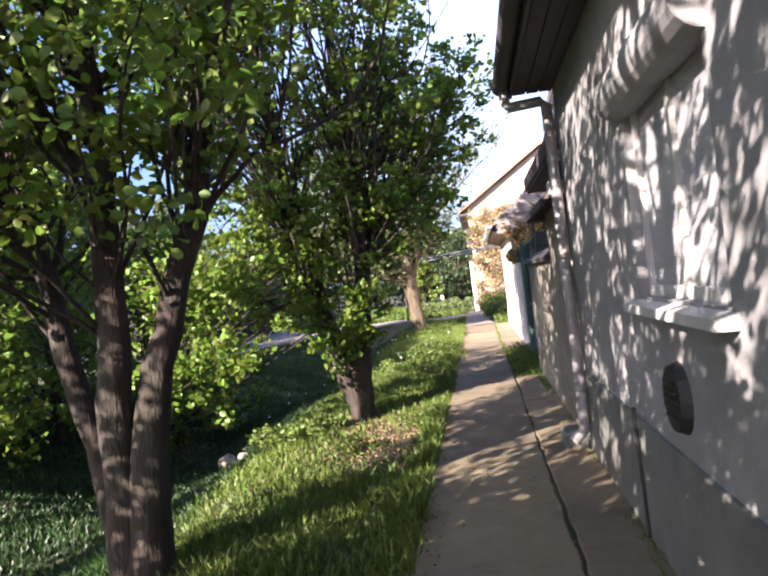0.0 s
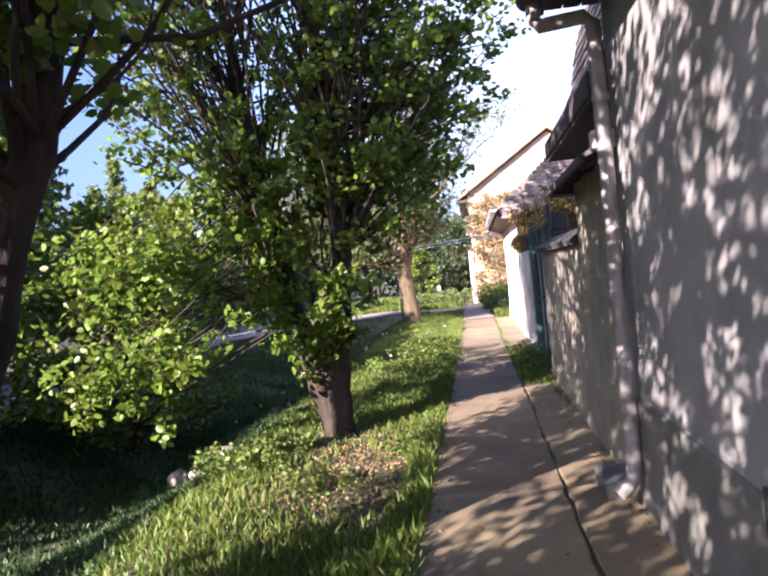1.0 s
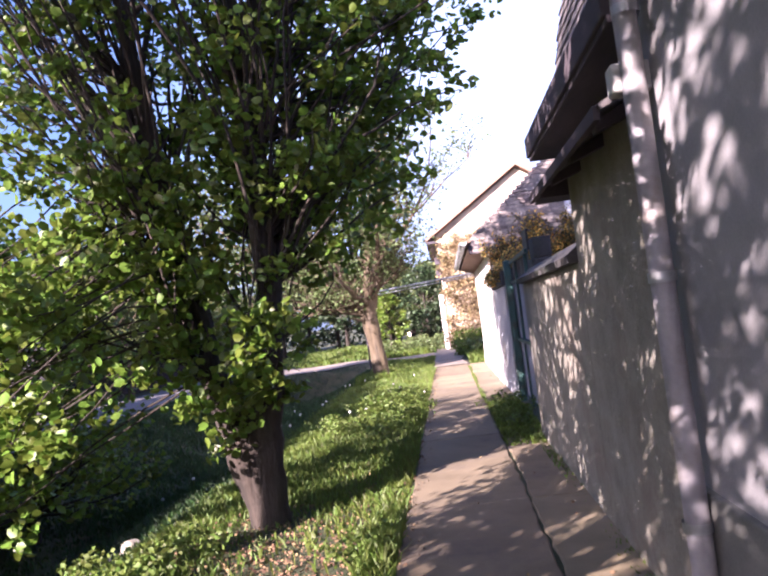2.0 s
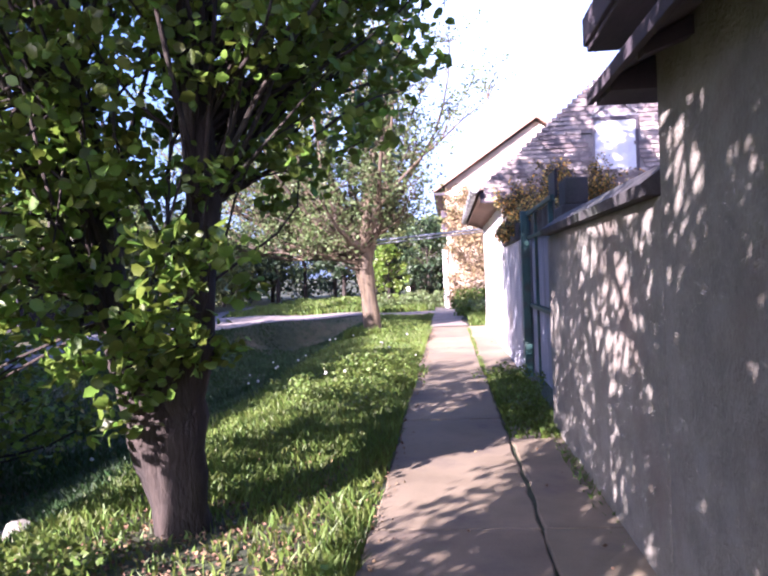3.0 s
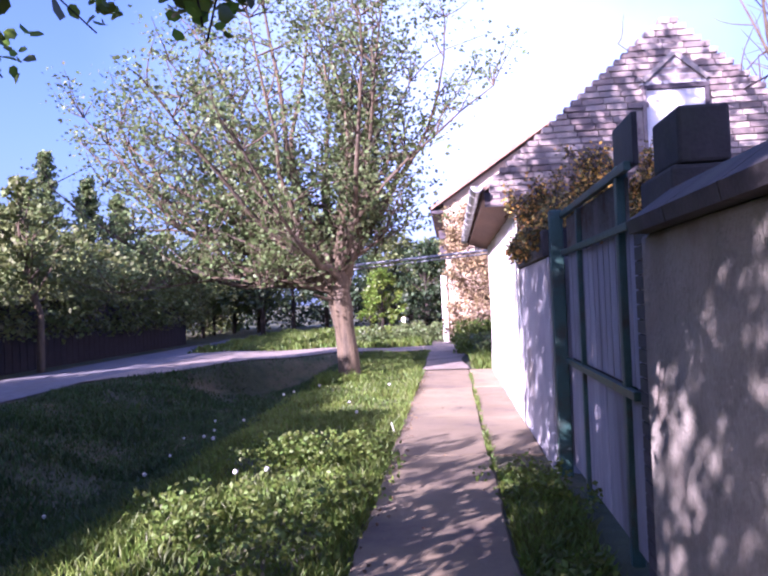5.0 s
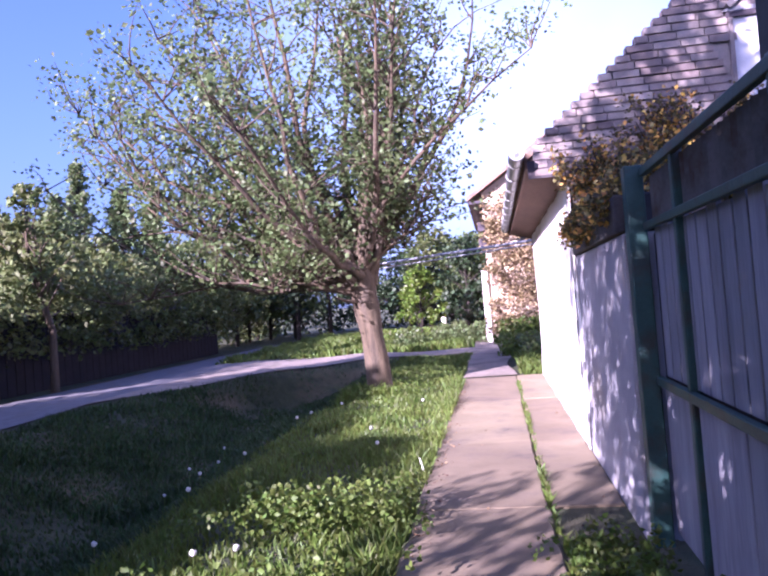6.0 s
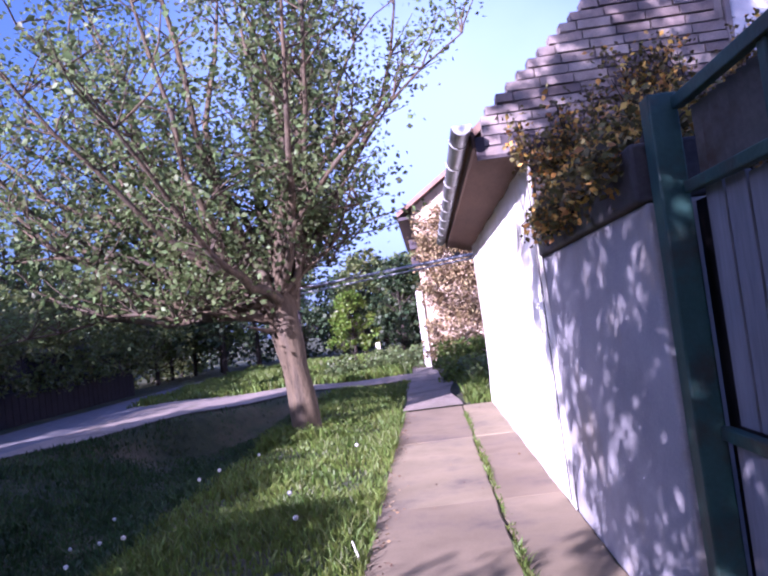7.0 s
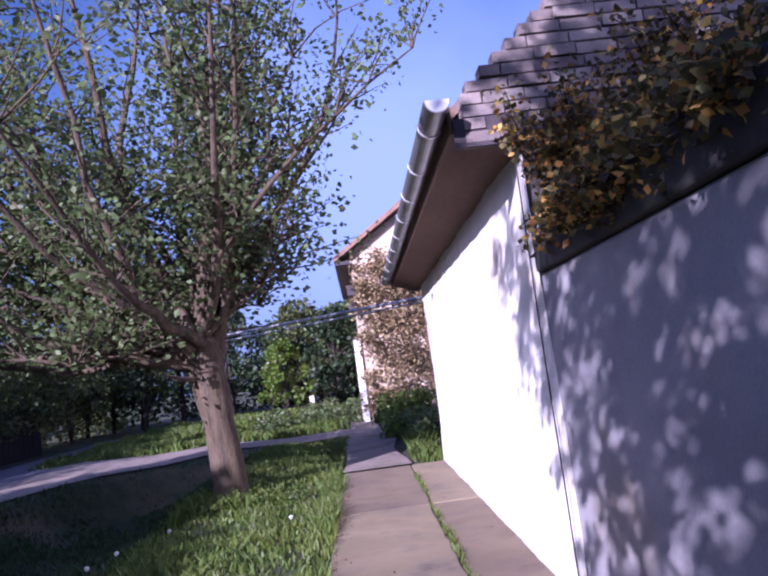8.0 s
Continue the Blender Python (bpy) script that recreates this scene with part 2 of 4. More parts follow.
def tube_arrays(points, radii, sides=7):
    pts = np.asarray(points, float)
    n = len(pts)
    verts, faces = [], []
    ang = np.linspace(0, 2 * np.pi, sides, endpoint=False)
    for i in range(n):
        d = pts[min(i + 1, n - 1)] - pts[max(i - 1, 0)]
        d /= np.linalg.norm(d) + 1e-9
        ref = np.array([1.0, 0, 0]) if abs(d[0]) < 0.8 else np.array([0, 1.0, 0])
        u = np.cross(d, ref)
        u /= np.linalg.norm(u)
        v = np.cross(d, u)
        verts.append(pts[i] + radii[i] * (np.cos(ang)[:, None] * u + np.sin(ang)[:, None] * v))
    for i in range(n - 1):
        for j in range(sides):
            a, b = i * sides + j, i * sides + (j + 1) % sides
            faces.append((a, b, b + sides, a + sides))
    return np.concatenate(verts), np.array(faces)


def tubes(list_of):
    V, F, o = [], [], 0
    for pts, rad, sides in list_of:
        v, f = tube_arrays(pts, rad, sides)
        V.append(v)
        F.append(f + o)
        o += len(v)
    return np.concatenate(V), np.concatenate(F)


def pipe_part(name, pts, radius, material, parent, label="", sides=10):
    v, f = tube_arrays(pts, [radius] * len(pts), sides)
    return raw(name, v, f, material, parent, label, smooth=True)


# ---------------------------------------------------------------- ground
def crossing_edge(x):
    """The near edge of the filled crossing, flaring out where it meets the lane."""
    return np.interp(x, (-8.0, -5.3, -3.7, 2.0), (24.8, 30.3, 31.8, 31.9))


def height(x, y):
    """Flat along the footpath; a shallow ditch between it and the road, filled at the crossing."""
    x, y = np.asarray(x, float), np.asarray(y, float)
    u = np.clip((x + 4.7) / 2.9, -1, 1)
    fade = np.clip((crossing_edge(x) - y) / 1.3, 0, 1)
    fade = fade * fade * (3 - 2 * fade)
    z = -0.85 * np.cos(u * np.pi / 2) ** 2 * fade
    z = z + 0.03 * np.sin(x * 1.7 + y * 0.6) * np.clip((-0.6 - x) / 1.5, 0, 1) * np.clip((x + 9) / 2, 0, 1)
    bank = np.clip((-2.6 - x) / 0.5, 0, 1) * np.clip((x + 7.0) / 0.8, 0, 1)
    z = z + 0.10 * np.sin(y * 0.8 + x) * bank * fade
    return z - 0.02


def ground_sheet():
    xs = np.concatenate([[-3000, -900, -300, -120, -60, -35, -22, -16], np.arange(-12, 2.01, 0.25), [4, 8, 14, 24, 50, 120, 400, 3000]])
    ys = np.concatenate([[-3000, -600, -150, -50, -20], np.arange(-10, 36.01, 0.4), [40, 46, 54, 66, 90, 150, 400, 1200, 4000]])
    X, Y = np.meshgrid(xs, ys, indexing="ij")
    Z = height(X, Y)
    V = np.stack([X, Y, Z], -1).reshape(-1, 3)
    ny = len(ys)
    i, j = np.meshgrid(np.arange(len(xs) - 1), np.arange(ny - 1), indexing="ij")
    a = (i * ny + j).ravel()
    F = np.stack([a, a + ny, a + ny + 1, a + 1], -1)
    ob = raw("ground", V, F, SOIL, None, smooth=True)
    tagged(ob, "grassy ground sloping into a shallow ditch beside the footpath", "ground", kind="structure")


ground_sheet()


def strip(name, rows, material, lift, label, category):
    """A strip of paving laid on the ground; rows of left x, right x, y (or a left and a right point)."""
    V = []
    for a, b in rows:
        for k in range(7):
            x = a[0] + (b[0] - a[0]) * k / 6
            y = a[1] + (b[1] - a[1]) * k / 6
            V.append((x, y, float(height(x, y)) + lift))
    F = [(r * 7 + k, r * 7 + k + 1, r * 7 + k + 8, r * 7 + k + 7) for r in range(len(rows) - 1) for k in range(6)]
    ob = raw(name, V, F, material, None, smooth=True)
    return tagged(ob, label, category, kind="structure")


strip("road", [((-10.6 - 0.05 * math.sin(y), y), (-7.9 + 0.12 * math.sin(y * 0.9), y)) for y in np.arange(-30, 45.1, 1.5)],
      ASPHALT, 0.03, "worn grey asphalt lane beyond the ditch", "road")
strip("road_bend", [((-10.6 + 1.2 * s, 45.5 + 0.35 * s), (-7.9 + 1.2 * s, 42.9 + 0.35 * s)) for s in np.arange(0, 14, 0.5)],
      ASPHALT, 0.035, "grey asphalt lane turning away behind the green", "road")
strip("gravel_crossing", [((x, float(np.interp(x, (-8, -6, -3.9, 2), (39.3, 36.2, 34.2, 34.1))) + 0.2 * math.sin(x)),
                           (x, float(crossing_edge(x)) + 0.15 + 0.1 * math.sin(1.7 * x))) for x in np.arange(-8.0, 2.1, 0.5)],
      GRAVEL, 0.04, "pale gravel track crossing from the lane to the footpath", "track")
strip("far_path", [((-0.42 + 0.06 * math.sin(y), y), (0.55 + 0.08 * math.sin(1.3 * y), y)) for y in np.arange(25.4, 60.1, 0.8)],
      GRAVEL, 0.045, "narrow trodden gravel path running on past the houses", "path")


def worn_slab(x0, x1, y0, y1, top, r):
    """A slab with a wandering, chipped outline and a slightly rounded rim."""
    def edge(xa, ya, xb, yb, amp):
        n = max(2, int(math.hypot(xb - xa, yb - ya) / 0.16))
        return [(xa + (xb - xa) * k / n + (r.uniform(-amp, amp) if k else 0), ya + (yb - ya) * k / n + (r.uniform(-amp, amp) if k else 0)) for k in range(n)]
    ring = edge(x0, y0, x1, y0, 0.004) + edge(x1, y0, x1, y1, 0.011) + edge(x1, y1, x0, y1, 0.004) + edge(x0, y1, x0, y0, 0.016)
    bm = bmesh.new()
    cx, cy = (x0 + x1) / 2, (y0 + y1) / 2
    low = [bm.verts.new((x, y, -0.04)) for x, y in ring]
    mid = [bm.verts.new((x, y, top - 0.008)) for x, y in ring]
    high = [bm.verts.new((x + (0.01 if x < cx else -0.01), y + (0.008 if y < cy else -0.008), top)) for x, y in ring]
    n = len(ring)
    for i in range(n):
        k = (i + 1) % n
        bm.faces.new((low[i], low[k], mid[k], mid[i]))
        bm.faces.new((mid[i], mid[k], high[k], high[i]))
    bm.faces.new(high)
    return bm


def footpath():
    base = boxed(-0.33, 1.3, -9.0, 25.4, -0.12, -0.012)
    ob = part("footpath", base, SOIL, None)
    tagged(ob, "worn concrete footpath along the house walls", "footpath", kind="structure")
    y, k = -8.9, 0
    r = random.Random(2)
    while y < 25.2:
        y1 = min(y + 3.1 + 0.8 * math.sin(k * 2.1), 25.35)
        if y1 > 24.3:
            y1 = 25.35
        drift = 0.025 * math.sin(k * 1.3)
        for x0, x1 in ((-0.37 + drift, 0.588 + drift * 0.4), (0.612 + drift * 0.4, 1.112)):
            if x0 > 0.5 and 11.0 < y < 14.5:
                continue
            part("slab", worn_slab(x0, x1, y + 0.004, y1 - 0.004, 0.010 + 0.003 * math.sin(k * 1.9 + x0), r), CONCRETE, ob)
        y, k = y1, k + 1
    return ob


FOOTPATH = footpath()


# ---------------------------------------------------------------- near house
def near_house():
    root = thing("house", "single-storey house with grey plastered street wall", "house", (1.05, -1.0, 0))
    X, Y0, Y1, T = 1.05, -9.0, 6.85, 0.3
    wy0, wy1, wz0, wz1 = 2.78, 4.22, 1.45, 2.45
    bm = bmesh.new()
    box(bm, X, X + T, Y0, wy0, -0.1, 3.55)
    box(bm, X, X + T, wy1, Y1, -0.1, 3.55)
    box(bm, X, X + T, wy0, wy1, -0.1, wz0)
    box(bm, X, X + T, wy0, wy1, wz1, 3.45)
    part("wall", bm, PLASTER_GREY, root, "grey plaster street wall")
    part("wall", boxed(X + T, 8.0, Y1 - T, Y1, -0.1, 3.55), PLASTER_GREY, root)
    part("wall", boxed(X + T, 8.0, Y0, Y0 + T, -0.1, 3.55), PLASTER_GREY, root)
    part("wall", boxed(7.7, 8.0, Y0 + T, Y1 - T, -0.1, 3.55), PLASTER_GREY, root)
    part("plinth", boxed(X - 0.025, X + 0.02, Y0, Y1 - 0.02, -0.1, 0.72, bevel=0.01), PLINTH, root, "darker rendered plinth")
    # roof, eaves and gutter
    part("roof", prism([(0.68, 3.34), (0.68, 3.42), (4.5, 6.4), (8.4, 3.42), (8.4, 3.34), (4.5, 6.3)], 1, Y0 - 0.2, Y1 + 0.05), TILE, root)
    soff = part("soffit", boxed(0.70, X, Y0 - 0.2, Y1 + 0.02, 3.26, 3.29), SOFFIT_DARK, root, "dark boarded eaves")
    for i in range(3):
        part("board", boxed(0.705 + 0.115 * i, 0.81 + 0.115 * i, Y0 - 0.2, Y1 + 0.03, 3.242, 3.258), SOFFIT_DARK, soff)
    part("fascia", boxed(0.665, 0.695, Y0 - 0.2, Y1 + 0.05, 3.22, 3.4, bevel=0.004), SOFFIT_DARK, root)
    gutter(root, 0.60, 3.34, Y0 - 0.2, Y1 + 0.08, 0.075, SOFFIT_DARK)
    # window with a closed roller shutter
    win = part("window", boxed(X + 0.17, X + 0.2, wy0, wy1, wz0, wz1), GLASS_DARK, root)
    fr = bmesh.new()
    for a, b, c, d in ((wy0, wy0 + 0.06, wz0, wz1), (wy1 - 0.06, wy1, wz0, wz1), (wy0 + 0.06, wy1 - 0.06, wz0, wz0 + 0.06), (3.47, 3.53, wz0 + 0.06, wz1)):
        box(fr, X + 0.05, X + 0.12, a, b, c, d, bevel=0.006)
    part("frame", fr, STONE, win)
    z = wz0 + 0.06
    while z < wz1 - 0.01:
        for a, b in ((wy0 + 0.065, 3.465), (3.535, wy1 - 0.065)):
            part("slat", prism([(X + 0.075, z), (X + 0.0735, z + 0.022), (X + 0.075, z + 0.0437), (X + 0.095, z + 0.0437), (X + 0.095, z)], 1, a, b), SHUTTER, win)
        z += 0.0445
    bm = bmesh.new()
    bmesh.ops.create_cone(bm, segments=20, radius1=0.13, radius2=0.13, depth=wy1 - wy0 + 0.12, cap_ends=True,
                          matrix=pose(X + 0.01, (wy0 + wy1) / 2, wz1 + 0.09, 90))
    part("shutter_box", bm, PLASTER_GREY, win, "rounded shutter box")
    part("sill", prism([(X - 0.085, wz0 - 0.075), (X - 0.085, wz0 - 0.03), (X + 0.06, wz0 - 0.002), (X + 0.06, wz0 - 0.075)], 1, wy0 - 0.06, wy1 + 0.07), STONE, win, "pale projecting stone sill")
    # oval black vent
    bm = bmesh.new()
    bmesh.ops.create_cone(bm, segments=28, radius1=0.17, radius2=0.15, depth=0.05, cap_ends=True, matrix=pose(X - 0.024, 3.6, 1.0, 0, -90))
    vent = part("vent", bm, BLACK_STEEL, root, "black round metal vent plate")
    for i in range(5):
        w = 0.11 - 0.012 * abs(i - 2)
        part("louvre", boxed(X - 0.062, X - 0.05, 3.6 - w, 3.6 + w, 0.91 + 0.04 * i, 0.925 + 0.04 * i, bevel=0.003), BLACK_STEEL, vent)
    pipe_part("cable", [(X - 0.035, 4.58, 0.0), (X - 0.035, 4.6, 0.4), (X - 0.035, 4.62, 0.78)], 0.012, WIRE, root, "black cable rising from the ground")
    # downpipe with its swan neck
    dp = pipe_part("downpipe", [(0.62, 6.82, 3.3), (0.62, 6.82, 3.17), (0.65, 6.82, 3.13), (0.92, 6.74, 3.13), (0.965, 6.72, 3.08), (0.965, 6.69, 2.5), (0.97, 6.68, 0.35), (0.955, 6.68, 0.22), (0.86, 6.66, 0.13)], 0.048, PIPE_PAINT, root, "painted sheet-metal downpipe", 12)
    for z in (0.6, 1.55, 2.6):
        v, f = tube_arrays([(0.968, 6.685, z - 0.02), (0.968, 6.685, z + 0.02)], [0.056, 0.056], 12)
        raw("bracket", v, f, ZINC, root)


def gutter(parent, x, z, y0, y1, r, material, brackets=(), bright=None):
    """A half-round gutter open at the top, with its rolled edge."""
    pts = [(x + r * math.cos(a), z + r * math.sin(a)) for a in np.linspace(math.pi, 2 * math.pi, 13)]
    inner = [(x + (r - 0.006) * math.cos(a), z + (r - 0.006) * math.sin(a)) for a in np.linspace(2 * math.pi, math.pi, 13)]
    g = part("gutter", prism(pts + inner, 1, y0, y1), material, parent, smooth=False)
    pipe_part("rim", [(x - r, y0, z), (x - r, y1, z)], 0.009, material, g, sides=6)
    for y in brackets:
        o = [(x + (r + 0.007) * math.cos(a), z + (r + 0.007) * math.sin(a)) for a in np.linspace(math.pi * 0.95, 2 * math.pi, 11)]
        i = [(x + (r + 0.001) * math.cos(a), z + (r + 0.001) * math.sin(a)) for a in np.linspace(2 * math.pi, math.pi * 0.95, 11)]
        part("strap", prism(o + i, 1, y, y + 0.028), bright or material, g, "bright metal strap")
    return g


near_house()


# ---------------------------------------------------------------- outbuilding between the houses
def outbuilding():
    root = thing("outbuilding", "small rough-plastered outbuilding with a tiled pent roof", "outbuilding", (1.05, 8.0, 0))
    part("wall", boxed(1.05, 1.35, 7.15, 8.8, -0.1, 2.42, bevel=0.015), PLASTER_ROUGH, root, "rough lime-plastered wall")
    part("wall", boxed(1.35, 4.0, 8.55, 8.8, -0.1, 2.42), PLASTER_ROUGH, root)
    part("door", boxed(1.22, 1.27, 6.87, 7.15, 0, 2.3), SHADE_WOOD, root, "dark narrow plank door in the gap")
    pent = part("pent_roof", prism([(0.85, 2.265), (0.85, 2.295), (1.5, 2.6), (1.5, 2.55)], 1, 6.87, 9.17), DARK_TILE, root, "mossy tiled pent roof")
    part("soffit", prism([(0.87, 2.215), (0.87, 2.265), (1.48, 2.54), (1.48, 2.215)], 1, 8.85, 9.15), SOFFIT_DARK, pent, "dark boxed eave end")
    for i in range(3):
        part("rafter", prism([(0.87, 2.21), (0.87, 2.26), (1.06, 2.35), (1.06, 2.28)], 1, 7.0 + 0.65 * i, 7.08 + 0.65 * i), SOFFIT_DARK, pent)
    part("edge_board", boxed(0.835, 0.865, 6.87, 9.2, 2.23, 2.292, bevel=0.004), SOFFIT_DARK, pent)
    part("block", boxed(0.9, 1.1, 6.75, 6.86, 2.3, 2.42, bevel=0.012), STONE, root, "pale stone block")
    part("doorstep", boxed(0.82, 1.2, 6.93, 7.4, -0.05, 0.13, bevel=0.02), PLINTH, root, "worn stone doorstep")
    # steep tiled roof behind, its verge stepping in course by course
    verge = [(0.97, 2.76), (1.03, 2.8), (1.08, 2.95), (1.15, 3.13), (1.24, 3.26), (1.3, 3.55), (1.37, 3.88), (1.46, 4.05)]
    steep = part("steep_roof", prism(verge + [(1.9, 4.05), (1.9, 2.76)], 1, 6.87, 9.7), DARK_TILE, root, "steep dark tiled roof in shade")
    for c in range(13):
        z0 = 2.8 + 0.1 * c
        x0, x1 = (float(np.interp(z, [p[1] for p in verge], [p[0] for p in verge])) for z in (z0, z0 + 0.12))
        y, k = 6.9 + (0.09 if c % 2 else 0.0), 0
        while y < 9.6:
            part("tile", prism([(x0 - 0.024, z0 - 0.012), (x0 - 0.008, z0 - 0.014), (x1 + 0.004, z0 + 0.12), (x1 - 0.008, z0 + 0.125)], 1, y + 0.004, min(y + 0.18, 9.73 + 0.02 * (c % 3))), DARK_TILE, steep)
            y += 0.18
    part("beam", boxed(0.95, 1.27, 6.9, 9.75, 2.64, 2.79, bevel=0.008), SOFFIT_DARK, root, "dark boxed eave end")
    part("gutter_end", boxed(0.93, 0.965, 6.9, 9.76, 2.67, 2.83, bevel=0.01), SOFFIT_DARK, root)


outbuilding()


# ---------------------------------------------------------------- low yard wall, gate and second yard wall
def yard_wall():
    root = thing("yard_wall", "rough plastered yard wall with a dark coping", "wall", (1.05, 10.7, 0))
    bm = bmesh.new()
    box(bm, 1.05, 1.3, 8.81, 12.4, -0.1, 1.75, bevel=0.02)
    part("wall", bm, PLASTER_ROUGH, root)
    y = 8.82
    while y < 12.3:
        part("coping_stone", prism([(0.985, 1.75), (0.975, 1.80), (1.15, 1.92), (1.36, 1.80), (1.35, 1.75)], 1, y, min(y + 0.49, 12.42)), COPING, root)
        y += 0.5
    pl = thing("gate_pillar", "dark brick gate pillar beside the plank gate", "pillar", (1.25, 13.15, 0))
    body = part("body", boxed(1.27, 1.42, 12.44, 13.34, -0.1, 1.86, bevel=0.01), MORTAR, pl)
    for c in range(24):
        z = 0.02 + 0.076 * c
        for k in range(4):
            y0 = 12.44 + 0.25 * k - (0.125 if c % 2 and k else 0)
            y1 = 12.44 + 0.25 * (k + 1) - (0.125 if c % 2 and k < 3 else 0)
            part("brick", boxed(1.255, 1.36, y0 + 0.005, min(y1, 13.35) - 0.005, z, z + 0.066), COPING, body)
    part("cap", boxed(1.2, 1.46, 12.44, 12.96, 1.864, 2.04, bevel=0.02), COPING, pl, "heavy dark cap block")
    part("upper_block", boxed(1.23, 1.44, 12.44, 12.82, 2.043, 2.28, bevel=0.015), COPING, pl)


yard_wall()


def plank_gate():
    root = thing("plank_gate", "grey plank gate in a dark green steel frame", "gate", (1.27, 14.7, 0))
    for y, top, w in ((15.78, 2.25, 0.11), (15.02, 2.22, 0.06), (13.64, 2.24, 0.07)):
        x = 1.2 if w > 0.1 else 1.27
        part("post", boxed(x - w / 2, x + w / 2, y - w / 2, y + w / 2, -0.1, top, bevel=0.008), GREEN_STEEL, root, "dark green steel post")
    part("post_plate", boxed(1.27, 1.3, 13.34, 13.8, 2.2, 2.48, bevel=0.004), BLACK_STEEL, root, "dark steel plate on the post")
    for z, h in ((2.2, 0.05), (1.88, 0.045), (0.97, 0.05)):
        part("rail", boxed(1.225, 1.265, 13.37, 15.71, z - h / 2, z + h / 2, bevel=0.005), GREEN_STEEL, root)
    y, k = 13.37, 0
    while y < 15.66:
        w = (0.15, 0.17, 0.14, 0.16)[k % 4]
        part("plank", boxed(1.275, 1.297, y, min(y + w, 15.7), 1.0, 1.86 + 0.012 * math.sin(k * 2.3), bevel=0.003), PLANK, root)
        y += w + 0.022
        k += 1
    part("backing", boxed(1.31, 1.32, 13.37, 15.84, 0.1, 1.84), SHADE_WOOD, root)
    # corrugated strip under the top rail
    pts = [(1.285 + 0.012 * math.cos(i * math.pi / 2), 13.58 + i * 0.0196) for i in range(109)]
    bm = bmesh.new()
    prev = None
    for x, yy in pts:
        a, b = bm.verts.new((x, yy, 1.91)), bm.verts.new((x, yy, 2.17))
        if prev:
            bm.faces.new((prev[0], a, b, prev[1]))
        prev = (a, b)
    bmesh.ops.solidify(bm, geom=bm.faces[:], thickness=0.003)
    part("corrugated_sheet", bm, CORRUGATED, root, "brownish corrugated sheet")
    for y0, y1 in ((13.37, 14.28), (14.3, 14.98), (15.06, 15.7)):
        part("lower_panel", boxed(1.268, 1.3, y0, y1, 0.08, 0.94, bevel=0.008), PLANK, root, "blue-grey lower panel")


plank_gate()


def side_wall():
    root = thing("yard_wall", "blue-grey plastered yard wall under a hanging vine", "wall", (1.2, 17.2, 0))
    bm = bmesh.new()
    box(bm, 1.124, 1.4, 15.86, 18.42, -0.1, 1.86, bevel=0.015)
    part("wall", bm, PLASTER_BLUE, root)
    y = 15.86
    while y < 18.3:
        part("coping_stone", boxed(1.09, 1.46, y, min(y + 0.75, 18.385), 1.864, 2.1, bevel=0.015), COPING, root, "dark overhanging coping stone")
        y += 0.755


side_wall()


# ---------------------------------------------------------------- white house with the brick gable
GX, GZ = 3.0, 4.86                       # gable's tip
SLOPE = 0.86


def gable_left(z):
    return GX - (GZ - z) / SLOPE


